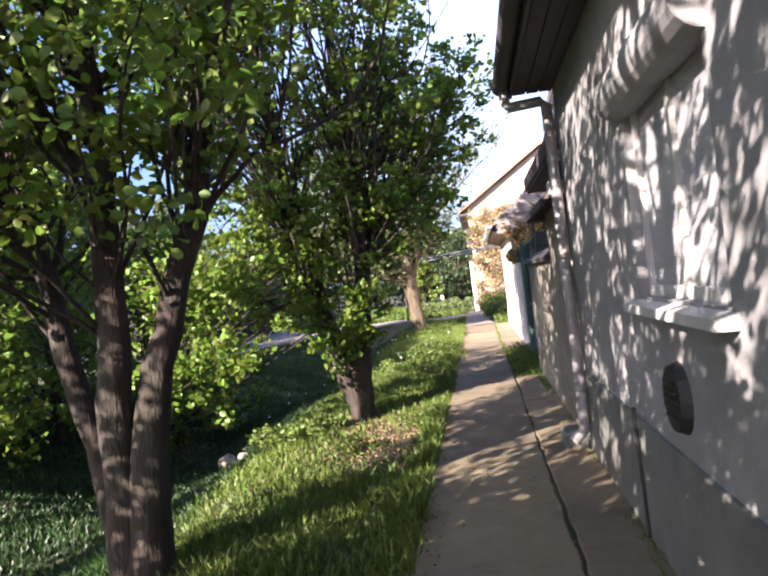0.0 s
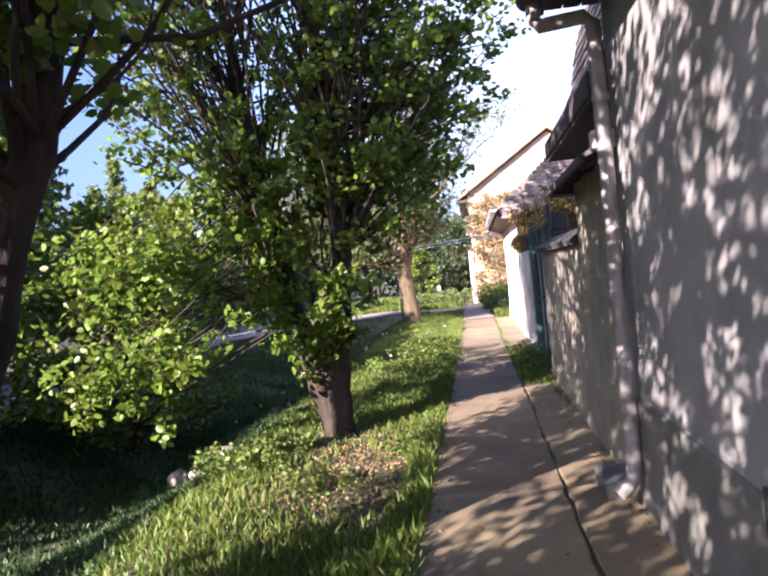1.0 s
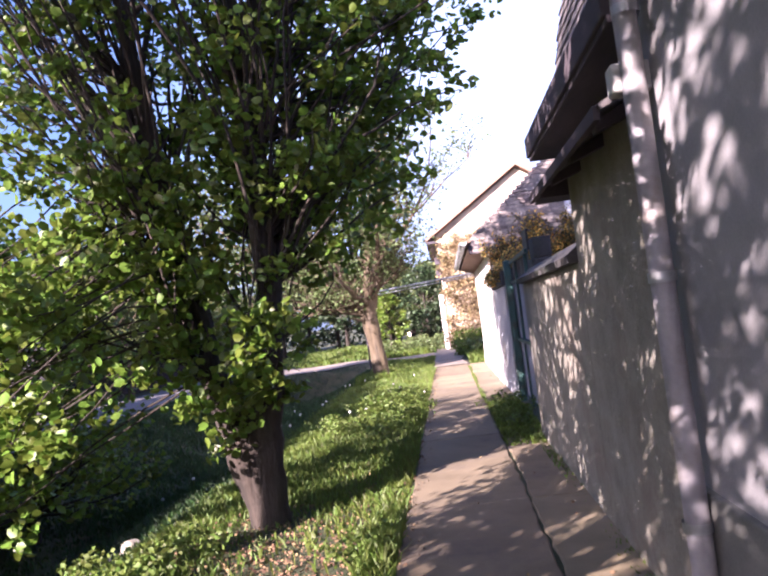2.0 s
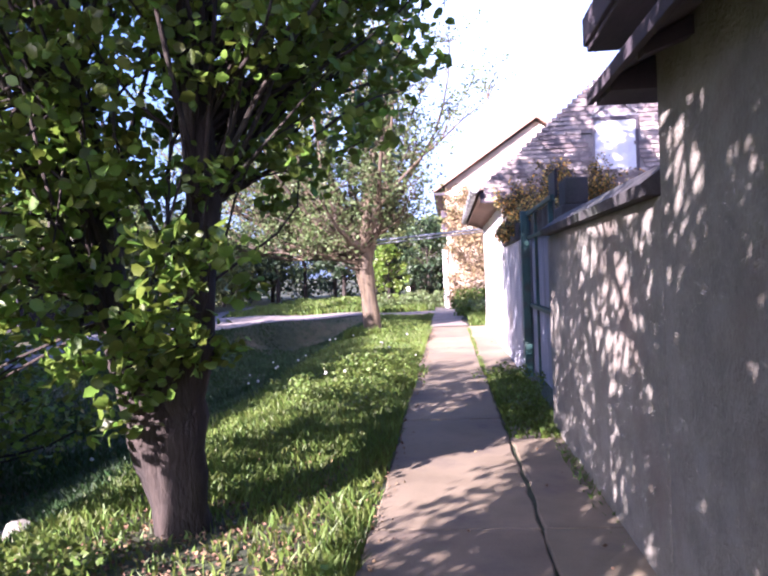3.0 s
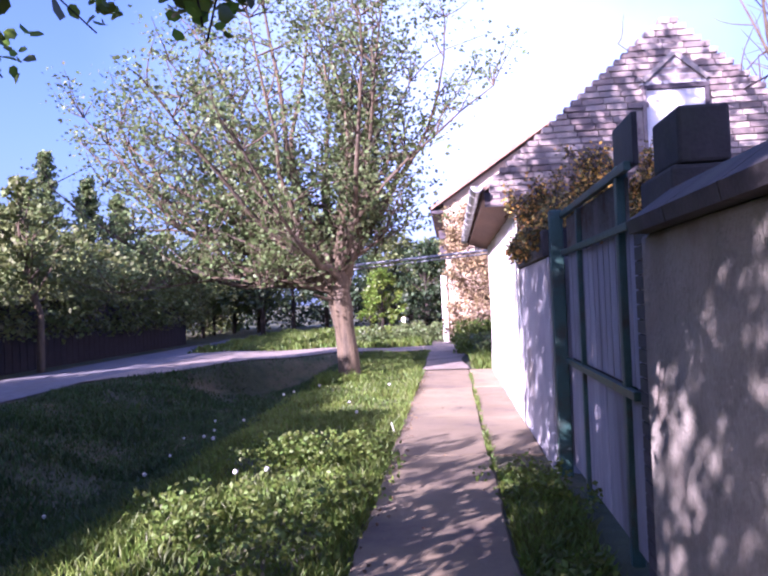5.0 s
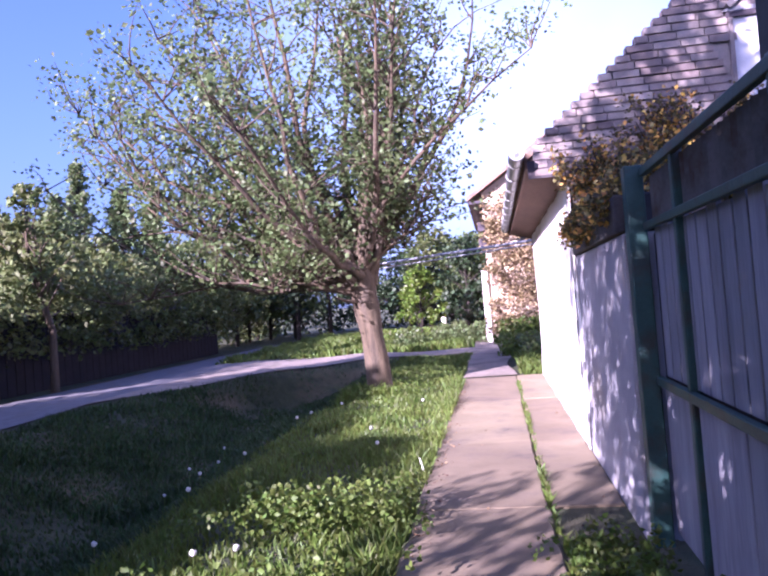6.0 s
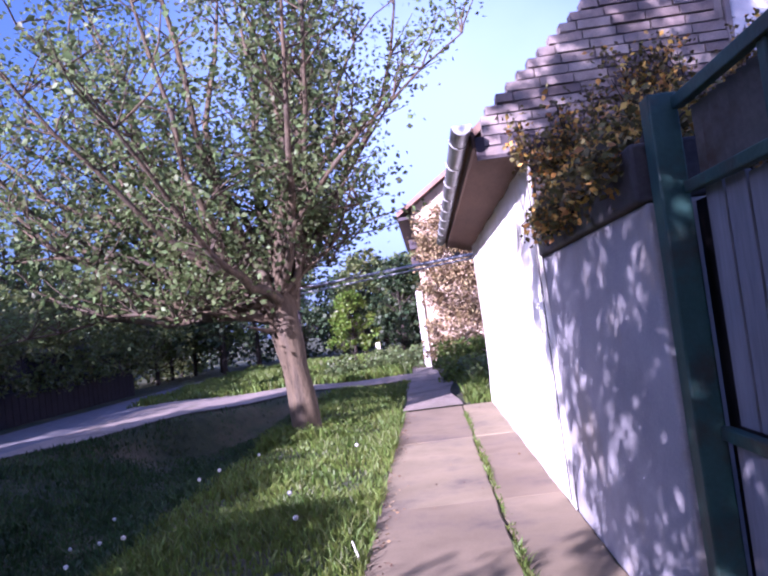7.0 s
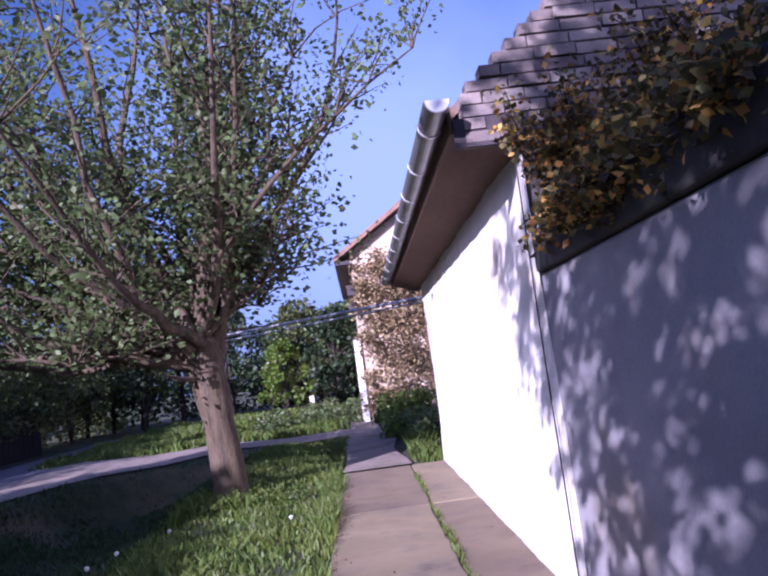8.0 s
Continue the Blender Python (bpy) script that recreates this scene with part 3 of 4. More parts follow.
def white_house():
    root = thing("house", "whitewashed house with a weathered brick gable", "house", (1.12, 18.4, 0))
    X, Y0, Y1 = 1.12, 18.4, 25.4
    bm = bmesh.new()
    n = 18
    rows = []
    for i in range(n + 1):                 # slightly uneven old wall
        y = Y0 + (Y1 - Y0) * i / n
        rows.append([bm.verts.new((X + 0.012 * math.sin(i * 1.7 + z * 2.2) + (0.01 if z < 0.3 else 0) * -1, y, z)) for z in (-0.1, 0.25, 0.5, 1.2, 1.9, 2.8)])
    for a, b in zip(rows, rows[1:]):
        for k in range(5):
            bm.faces.new((a[k], b[k], b[k + 1], a[k + 1]))
    bmesh.ops.recalc_face_normals(bm, faces=bm.faces)
    box(bm, X + 0.04, X + 0.35, Y0 + 0.02, Y1, -0.1, 2.8)
    part("wall", bm, WHITEWASH, root, "sunlit whitewashed wall", smooth=False)
    part("wall", boxed(X + 0.35, 4.9, Y1 - 0.3, Y1, -0.1, 2.8), WHITEWASH, root)
    part("wall", boxed(4.6, 4.9, Y0 + 0.3, Y1 - 0.3, -0.1, 2.8), WHITEWASH, root)
    # gable
    e = 2.5
    gab = part("gable", prism([(X + 0.02, -0.1), (X + 0.02, 2.75), (gable_left(2.95) + 0.12, 2.9), (GX, GZ - 0.12), (6 - gable_left(2.95) - 0.12, 2.9), (4.88, 2.75), (4.88, -0.1)], 1, Y0 + 0.0, Y0 + 0.28), MORTAR, root, "weathered brick gable")
    px0, px1, pz0, pz1 = 2.70, 3.38, 3.08, 3.93
    rr = random.Random(4)
    for c in range(31):
        z = e + 0.0765 * c
        zt = z + 0.066
        xl = max(gable_left(z + 0.045), 0.80) if z > 2.62 else X + 0.0
        xr = min(6 - gable_left(z + 0.045), 4.9)
        x = xl
        first = 0.13 if c % 2 else 0.25
        while x < xr - 0.05:
            x1 = min(x + first, xr)
            first = 0.25
            mid = (x + x1) / 2
            if not (px0 - 0.06 < mid < px1 + 0.06 and pz0 - 0.02 < z < pz1 + 0.05):
                d = rr.uniform(-0.012, 0.008)
                part("brick", boxed(x + 0.005, x1 - 0.005, Y0 - 0.028 + d, Y0 + 0.10, z, zt - rr.uniform(0, 0.006)), BRICK, gab)
            x = x1
    # boarded loft opening
    loft = part("loft_door", boxed(px0, px1, Y0 - 0.022, Y0 + 0.02, pz0, pz1, bevel=0.003), WHITE_PANEL, root, "white boarded loft door")
    part("frame", boxed(px0 - 0.05, px1 + 0.05, Y0 - 0.05, Y0, pz1, pz1 + 0.05, bevel=0.004), SOFFIT_DARK, loft)
    part("frame", boxed(px1, px1 + 0.05, Y0 - 0.05, Y0, pz0 - 0.03, pz1, bevel=0.004), SOFFIT_DARK, loft)
    part("frame", boxed(px0 - 0.04, px0, Y0 - 0.05, Y0, pz0 - 0.03, pz1, bevel=0.004), BRICK, loft)
    for s in (-1, 1):                      # plastered hood over the opening
        m = Matrix.Translation((3.04, Y0 - 0.04, 4.36)) @ Matrix.Rotation(s * 0.72, 4, "Y")
        part("hood", boxed(0 if s > 0 else -0.5, 0.5 if s > 0 else 0, -0.03, 0.02, -0.03, 0.03, bevel=0.006, m=m), MORTAR, loft)
    part("plaster_patch", prism([(2.62, 3.99), (3.46, 3.99), (3.04, 4.33)], 1, Y0 - 0.034, Y0), PLASTER_BLUE, loft, "pale plaster patch above the door")
    # roof behind the gable, eaves and gutter
    part("roof", prism([(0.70, 2.80), (0.70, 2.87), (GX, 4.80), (5.3, 2.87), (5.3, 2.80), (GX, 4.70)], 1, Y0 + 0.12, Y1 + 0.9), TILE, root)
    sf = part("soffit", prism([(0.74, 2.76), (0.74, 2.79), (X + 0.02, 2.79), (X + 0.02, 2.62)], 1, Y0 - 0.0, Y1 + 0.85), SOFFIT, root, "brown boarded soffit")
    part("fascia", boxed(0.715, 0.738, Y0 - 0.02, Y1 + 0.9, 2.72, 2.88, bevel=0.004), SOFFIT, root)
    part("end_board", boxed(0.74, X + 0.1, Y0 - 0.03, Y0 - 0.002, 2.63, 2.80), SOFFIT_DARK, root)
    g = gutter(root, 0.64, 2.86, Y0 - 0.22, Y1 + 0.9, 0.075, ZINC, [Y0 + 0.2 + 0.85 * i for i in range(9)], ZINC_BRIGHT)
    half = [(0.64 + 0.072 * math.cos(a), 2.86 + 0.072 * math.sin(a)) for a in np.linspace(math.pi, 2 * math.pi, 13)]
    part("end_cap", prism(half, 1, Y0 - 0.218, Y0 - 0.21), ZINC_BRIGHT, g, "bright crimped end cap")
    # crack down the corner
    pipe_part("cable", [(X - 0.02, 18.52, 0.05), (X - 0.025, 18.5, 0.8), (X - 0.02, 18.53, 1.5), (X - 0.022, 18.5, 2.55)], 0.005, WIRE, root, "thin dark cable down the corner")


white_house()


# ---------------------------------------------------------------- far house
def far_house():
    root = thing("house", "tall cream house with ivy on its gable", "house", (0.2, 36.0, 0))
    Y0, Y1 = 36.0, 46.0
    part("wall", prism([(0.15, -0.1), (0.15, 5.0), (3.9, 7.45), (7.6, 5.0), (7.6, -0.1)], 1, Y0, Y1), CREAM, root, "sunlit cream gable wall")
    part("roof", prism([(-0.33, 4.72), (-0.33, 4.86), (3.9, 7.72), (8.1, 4.86), (8.1, 4.72), (3.9, 7.55)], 1, Y0 - 0.35, Y1 + 0.3), TILE, root, "dark tiled roof with a wide verge")
    part("soffit", boxed(-0.3, 0.15, Y0 - 0.3, Y1, 4.62, 4.72), SOFFIT_DARK, root)
    part("pier", boxed(-0.05, 0.15, Y0 - 0.1, Y0 + 0.4, -0.1, 2.4, bevel=0.01), WHITEWASH, root, "white corner pier")
    for x in (1.2, 3.6):
        w = part("window", boxed(x, x + 0.9, Y0 - 0.02, Y0 + 0.03, 3.2, 4.3), GLASS_DARK, root)
        part("frame", boxed(x - 0.06, x + 0.96, Y0 - 0.04, Y0 - 0.021, 4.3, 4.38), STONE, w)
    for z in (3.7, 3.2):
        part("bracket", boxed(-0.05, 0.2, Y0 - 0.25, Y0 - 0.05, z, z + 0.3, bevel=0.01), SOFFIT_DARK, root, "dark iron bracket")


far_house()


def overhead_pipe():
    root = thing("overhead_pipe", "pale overhead pipe crossing above the footpath", "pipe", (-2.3, 30, 0))
    pipe_part("pipe", [(-2.75, 30.0, 2.58), (2.6, 30.0, 2.93)], 0.035, ZINC, root)
    pipe_part("pipe", [(-2.75, 30.0, 2.46), (2.6, 30.0, 2.85)], 0.022, ZINC, root)
    for x in (-2.75, 2.6):
        pipe_part("support", [(x, 30.05, -0.5), (x, 30.05, 2.93 if x > 0 else 2.58)], 0.03, SOFFIT_DARK, root)


overhead_pipe()


# ---------------------------------------------------------------- leaves, trees
def leaf_cloud(centres, radii, counts, size, seed, droop=0.3, flat=0.6, spread=0.35, full=False):
    """Many separate folded leaves scattered round the centres of their sprays. Two triangles pairs each."""
    r = np.random.default_rng(seed)
    c = np.repeat(np.asarray(centres, float), counts, axis=0)
    rad = np.repeat(np.asarray(radii, float), counts)
    n = len(c)
    d = r.normal(size=(n, 3))
    d /= np.linalg.norm(d, axis=1)[:, None]
    p = c + d * (rad * r.random(n) ** 0.5)[:, None] * np.array([1, 1, 0.75])
    s = size * r.uniform(1 - spread, 1 + spread, n)
    ax = r.normal(size=(n, 3))
    ax[:, 2] = ax[:, 2] * flat - droop
    ax /= np.linalg.norm(ax, axis=1)[:, None]
    sd = np.cross(ax, r.normal(size=(n, 3)))
    sd /= np.linalg.norm(sd, axis=1)[:, None] + 1e-9
    nm = np.cross(ax, sd)
    a = p - ax * (s * 0.5)[:, None]
    b = p + ax * (s * 0.5)[:, None]
    l = p + sd * (s * 0.36)[:, None] + nm * (s * 0.12)[:, None] - ax * (s * 0.06)[:, None]
    q = p - sd * (s * 0.36)[:, None] + nm * (s * 0.12)[:, None] - ax * (s * 0.06)[:, None]
    if full:
        up, sl, lift = ax * (s * 0.26)[:, None], sd * (s * 0.3)[:, None], nm * (s * 0.1)[:, None]
        lo = ax * (s * 0.3)[:, None]
        V = np.stack([a, p - lo + sl + lift, p + up * 0.5 + sl * 1.15 + lift, b, p + up * 0.5 - sl * 1.15 + lift, p - lo - sl + lift], 1).reshape(-1, 3)
        i = np.arange(n) * 6
        F = np.concatenate([np.stack([i, i + 1, i + 2, i + 3], 1), np.stack([i, i + 3, i + 4, i + 5], 1)])
        return V, F
    V = np.stack([a, l, b, q], 1).reshape(-1, 3)
    i = np.arange(n) * 4
    F = np.concatenate([np.stack([i, i + 1, i + 2], 1), np.stack([i, i + 2, i + 3], 1)])
    return V, F


def bough(start, end, r0, r1, r, bend=0.15, n=7, sag=0.0):
    s, e = np.asarray(start, float), np.asarray(end, float)
    L = np.linalg.norm(e - s)
    k = r.normal(size=3) * bend * L
    k2 = r.normal(size=3) * bend * 0.5 * L
    t = np.linspace(0, 1, n)[:, None]
    p = s + (e - s) * t + k * np.sin(t * np.pi) * 0.5 + k2 * np.sin(t * 2 * np.pi) * 0.3
    p[:, 2] -= sag * L * (t[:, 0] ** 2)
    return p, np.linspace(r0, r1, n)


def street_tree(at, label, stems, blobs, twigs, leaves, size, seed, leaf_mat, bark, group="", spray=0.55):
    """stems: polylines with radii, from the base. blobs: the crown's lobes (centre, radius, share)."""
    r = np.random.default_rng(seed)
    root = thing("tree", label, "tree", at, group)
    limbs, tips = [], []
    at = np.asarray(at, float)
    ends = []
    for pts, rad in stems:
        p = at + np.asarray(pts, float)
        fine = np.concatenate([np.linspace(p[i], p[i + 1], 5)[:-1] for i in range(len(p) - 1)] + [p[-1:]])
        fr = np.interp(np.linspace(0, 1, len(fine)), np.linspace(0, 1, len(rad)), rad)
        fine[1:-1] += r.normal(size=(len(fine) - 2, 3)) * 0.012
        limbs.append((fine, fr, 14))
        ends.append((fine, fr))
    sprays = []
    share = np.array([b[2] for b in blobs], float)
    share /= share.sum()
    for (c, rad, *more), sh in zip(blobs, share):
        for _ in range(max(2, int(twigs * sh))):
            d = r.normal(size=3)
            d /= np.linalg.norm(d)
            tip = at + np.asarray(c) + d * np.asarray(rad) * r.uniform(0.3, 1.0) ** 0.5
            fine, fr = ends[int(np.argmin([np.min(np.linalg.norm(f - tip, axis=1)) for f, _ in ends]))]
            low = [i for i in range(len(fine)) if fine[i][2] < tip[2] - 0.2 and i > len(fine) * 0.3] or [len(fine) - 1]
            i = low[int(len(low) * r.uniform(0.55, 0.999))]
            if tip[2] < at[2] + 2.4:       # low sprays droop from higher up
                i = int(np.argmin(np.abs(fine[:, 2] - tip[2] - 0.9)))
            if len(more) > 1:              # a spray that hangs from a higher limb
                i = len(fine) - 5
                fr = fr * 0.12
            p, rr_ = bough(fine[i], tip, min(fr[i] * 0.45, 0.02 if tip[2] > 2.6 else 0.011), 0.005, r, 0.16, 7, 0.04)
            limbs.append((p, rr_, 5))
            sprays += [tip, p[5] + r.normal(size=3) * 0.1, p[4] + r.normal(size=3) * 0.2]
    v, f = tubes(limbs)
    raw("trunk", v, f, bark, root, smooth=True)
    k = max(1, leaves // len(sprays))
    V, F = leaf_cloud(sprays, r.uniform(0.5, 1.2, len(sprays)) * spray, np.full(len(sprays), k), size, seed + 1, full=True)
    raw("crown", V, F, leaf_mat, root, smooth=False)
    return root


# the linden that forks just above the ground
street_tree((-1.5, 9.8, -0.08), "dense green linden forking low, in the verge", [
    ([(0.0, 0, -0.15), (0.0, 0, 0.0), (-0.08, 0, 0.4), (-0.22, 0, 0.85), (-0.36, 0.03, 1.35), (-0.75, 0.2, 3.2), (-1.0, 0.3, 5.8), (-1.1, 0.3, 7.6)], [0.17, 0.14, 0.14, 0.14, 0.115, 0.08, 0.045, 0.02]),
    ([(0.02, 0.02, -0.15), (0.02, 0, 0.0), (0.03, 0.0, 0.4), (0.05, 0.0, 0.85), (0.2, 0.05, 2.0), (0.1, 0.2, 3.6), (0.1, 0.3, 6.0), (0.0, 0.3, 7.8)], [0.17, 0.14, 0.135, 0.13, 0.105, 0.085, 0.045, 0.02]),
    ([(-0.01, 0.0, -0.1), (-0.03, 0, 0.3), (-0.08, 0, 0.7), (-0.1, 0.0, 1.0)], [0.15, 0.14, 0.14, 0.05]),
], [((-1.05, 0.3, 5.9), (3.0, 2.4, 2.3), 9.5), ((-1.0, 0.4, 7.4), (2.3, 2.2, 1.7), 6), ((0.75, 0.1, 4.4), (1.6, 1.5, 1.4), 1.9), ((-1.6, -0.4, 2.7), (1.5, 1.3, 1.1), 2.1), ((-2.1, -0.7, 1.3), (0.95, 0.9, 0.75), 1.0), ((-0.5, -0.1, 2.7), (1.0, 0.8, 0.8), 0.8), ((0.1, 0.0, 3.2), (1.0, 0.8, 0.8), 0.5), ((0.75, 0.6, 2.9), (0.7, 1.0, 0.45), 1.0), ((0.9, 1.3, 4.6), (1.5, 1.3, 1.1), 2.4), ((0.3, 2.0, 3.0), (1.0, 0.6, 0.42), 0.6, 1), ((-0.4, 3.4, 3.2), (0.4, 0.35, 0.3), 0.12, 1), ((-0.15, -0.3, 1.8), (0.6, 0.5, 0.5), 0.7), ((-0.2, -0.3, 1.3), (0.4, 0.35, 0.35), 0.6), ((-1.2, -1.6, 1.75), (0.45, 0.4, 0.45), 0.4), ((-2.3, -1.0, 2.0), (0.7, 0.6, 0.6), 0.5), ((-2.2, -1.1, 0.9), (0.5, 0.4, 0.35), 0.25)],
    470, 50000, 0.077, 11, LEAF, BARK, "trees along the verge", 0.25)

NEAR = street_tree((-2.15, 4.6, -0.1), "many-stemmed green tree shading the footpath", [
    ([(0.0, 0, -0.2), (0.04, 0, 0.2), (0.13, 0.02, 0.85), (0.3, 0.05, 1.65), (0.6, 0.05, 2.35), (0.85, 0.2, 4.0), (0.95, 0.3, 5.6)], [0.2, 0.16, 0.125, 0.095, 0.08, 0.06, 0.025]),
    ([(-0.05, 0.0, -0.2), (-0.07, 0, 0.1), (-0.08, 0.0, 0.9), (0.0, -0.05, 1.6), (0.1, -0.1, 2.8), (0.0, -0.2, 4.2), (-0.1, -0.1, 5.8)], [0.17, 0.14, 0.12, 0.105, 0.085, 0.06, 0.025]),
    ([(-0.1, 0.02, -0.2), (-0.12, 0.05, 0.15), (-0.27, 0.1, 0.95), (-0.45, 0.1, 1.8), (-0.62, 0.1, 2.8), (-0.9, 0.2, 4.4)], [0.14, 0.11, 0.085, 0.075, 0.06, 0.025]),
], [((-0.3, 0.2, 5.2), (2.6, 2.4, 2.2), 5), ((-1.3, -0.9, 3.4), (1.3, 1.2, 0.9), 1.2), ((0.3, -0.6, 3.3), (1.2, 1.0, 0.8), 1.0)],
    200, 15500, 0.08, 23, LEAF, BARK, "trees along the verge", 0.3)
SHADE = street_tree((-2.5, -0.6, -0.1), "bushy green tree shading the house wall", [
    ([(0.0, 0, -0.2), (0.0, 0, 0.1), (0.12, 0.05, 0.8), (0.3, 0.1, 1.8), (0.6, 0.2, 4.0), (0.7, 0.2, 6.0)], [0.16, 0.13, 0.11, 0.1, 0.06, 0.025]),
    ([(-0.05, 0.0, -0.2), (-0.1, 0, 0.1), (-0.3, 0.0, 0.9), (-0.6, -0.1, 2.2), (-0.9, -0.2, 4.2), (-1.0, -0.1, 5.8)], [0.16, 0.13, 0.11, 0.095, 0.06, 0.025]),
], [((-0.2, 0.1, 4.9), (2.7, 2.5, 2.5), 5), ((0.4, 0.2, 2.3), (1.6, 1.7, 0.9), 2.4), ((-1.2, 0.2, 2.2), (1.5, 1.7, 0.9), 2.2)],
    230, 21500, 0.082, 61, LEAF, BARK, "trees along the verge", 0.3)
copy_thing(SHADE, pose(-2.6, -5.6, -0.1, 0, 0, 250))
# unseen extra copy off the row, added to shade the near trunks and path
copy_thing(SHADE, pose(-4.9, -1.4, -0.8, 0, 0, 60))


# the pollarded tree past the yard, many upright shoots
def pollard():
    r = np.random.default_rng(5)
    at = np.array([-1.83, 24.3, -0.15])
    root = thing("tree", "pollarded tree with a fan of upright shoots and young leaves", "tree", tuple(at))
    p = at + np.array([(0.0, 0, -0.1), (0, 0, 0.12), (-0.03, 0, 0.7), (-0.12, 0, 1.5), (-0.2, 0, 2.1), (-0.24, 0, 2.4)])
    fine = np.concatenate([np.linspace(p[i], p[i + 1], 4)[:-1] for i in range(5)] + [p[-1:]])
    rad = np.interp(np.linspace(0, 1, len(fine)), np.linspace(0, 1, 6), [0.31, 0.25, 0.22, 0.21, 0.26, 0.17])
    rad *= r.uniform(0.93, 1.09, len(rad))
    trunk_limb = (fine, rad, 18)
    head = at + np.array((-0.22, 0, 2.25))
    limbs, sprays = [trunk_limb], []
    mains = []
    for i in range(50):
        a = r.uniform(0, 2 * np.pi)
        out = r.uniform(0.3, 3.5) * (1.95 if np.cos(a) < 0 else 1.15)
        up = r.uniform(4.3, 7.6) * (1 - 0.06 * out) - (0.9 if out > 3.2 else 0)
        e = head + np.array((out * np.cos(a) - 0.35, out * np.sin(a) * 0.7, up))
        q, rr_ = bough(head + r.normal(size=3) * 0.12, e, r.uniform(0.05, 0.09), 0.012, r, 0.12, 11)
        q[:, 2] += np.sin(np.linspace(0, 1, 11) * np.pi) * (-0.14 * out)
        q[1:] += r.normal(size=(10, 3)) * 0.035
        limbs.append((q, rr_, 7))
        mains.append((q, rr_))
    for x, y, z in ((-4.7, -0.6, 1.2), (-4.2, 0.8, 0.5), (-4.9, 0.4, 2.4), (-3.2, -1.2, 0.7), (-1.3, -1.0, 0.0), (-3.9, 0.2, 3.2), (1.2, 0.5, 0.9), (1.5, -0.6, 1.3), (-2.6, 0.9, 0.4), (-4.4, -0.3, 0.0)):
        q, rr_ = bough(head, head + np.array((x, y, z)), 0.05, 0.01, r, 0.13, 9, 0.05)
        q[1:] += r.normal(size=(8, 3)) * 0.04
        limbs.append((q, rr_, 7))
        mains.append((q, rr_))
    for i in range(5):                     # old pruning stubs on the head
        a = np.pi + r.normal() * 0.6
        b = at + np.array((-0.18, 0, r.uniform(1.5, 2.2)))
        limbs.append((np.array([b, b + np.array((np.cos(a) * 0.4, np.sin(a) * 0.4, 0.03)), b + np.array((np.cos(a) * 0.75, np.sin(a) * 0.75, 0.12))]), np.array([0.06, 0.035, 0.015]), 8))
    for q, rr_ in mains:
        for _ in range(24):
            i = int(r.integers(3, len(q)))
            e = q[i] + np.array((r.normal() * 0.5, r.normal() * 0.5, r.uniform(0.1, 0.9)))
            t, tr = bough(q[i], e, 0.016, 0.004, r, 0.1, 5)
            limbs.append((t, tr, 4))
            sprays += [e, t[3], t[2]]
    v, f = tubes(limbs)
    raw("trunk", v, f, BARK_PALE, root, smooth=True)
    V, F = leaf_cloud(sprays, r.uniform(0.2, 0.6, len(sprays)), np.full(len(sprays), 9), 0.09, 8, 0.1)
    raw("crown", V, F, LEAF_PALE, root)


pollard()


def far_tree(name, at, label, tall, wide, n, size, leaf_mat, seed, trunk=0.12, bottom=0.3, lean=0.0, group="", bark=BARK):
    r = np.random.default_rng(seed)
    at = np.array([at[0], at[1], float(height(at[0], at[1])) - 0.05])
    root = thing(name, label, name.replace("_", " "), tuple(at), group)
    limbs = [(np.array([at + (0, 0, -0.1), at + (0.05, 0, tall * 0.3), at + (lean, 0, tall * 0.65), at + (lean, 0, tall * 0.93)]), np.array([1.2, 0.9, 0.5, 0.1]) * trunk, 8)]
    sprays = []
    for i in range(n):
        h = r.uniform(bottom, 1.0)
        w = wide * math.sin(min(1.0, (1.03 - h) / (1.03 - bottom) * 1.25 + 0.12) * math.pi / 2) * r.uniform(0.25, 1.0)
        a = r.uniform(0, 2 * np.pi)
        e = at + np.array((w * np.cos(a) + lean * h, w * np.sin(a), tall * h))
        s = at + np.array((lean * h * 0.7, 0, tall * max(0.1, h - 0.2)))
        if i % 3 == 0:
            q, rr_ = bough(s, e, trunk * 0.3, 0.01, r, 0.08, 5)
            limbs.append((q, rr_, 4))
        sprays.append(e)
    v, f = tubes(limbs)
    raw("trunk", v, f, bark, root, smooth=True)
    V, F = leaf_cloud(sprays, r.uniform(0.6, 1.3, n) * wide * 0.22, np.full(n, 26), size, seed + 50, 0.1)
    raw("crown", V, F, leaf_mat, root)
    return root


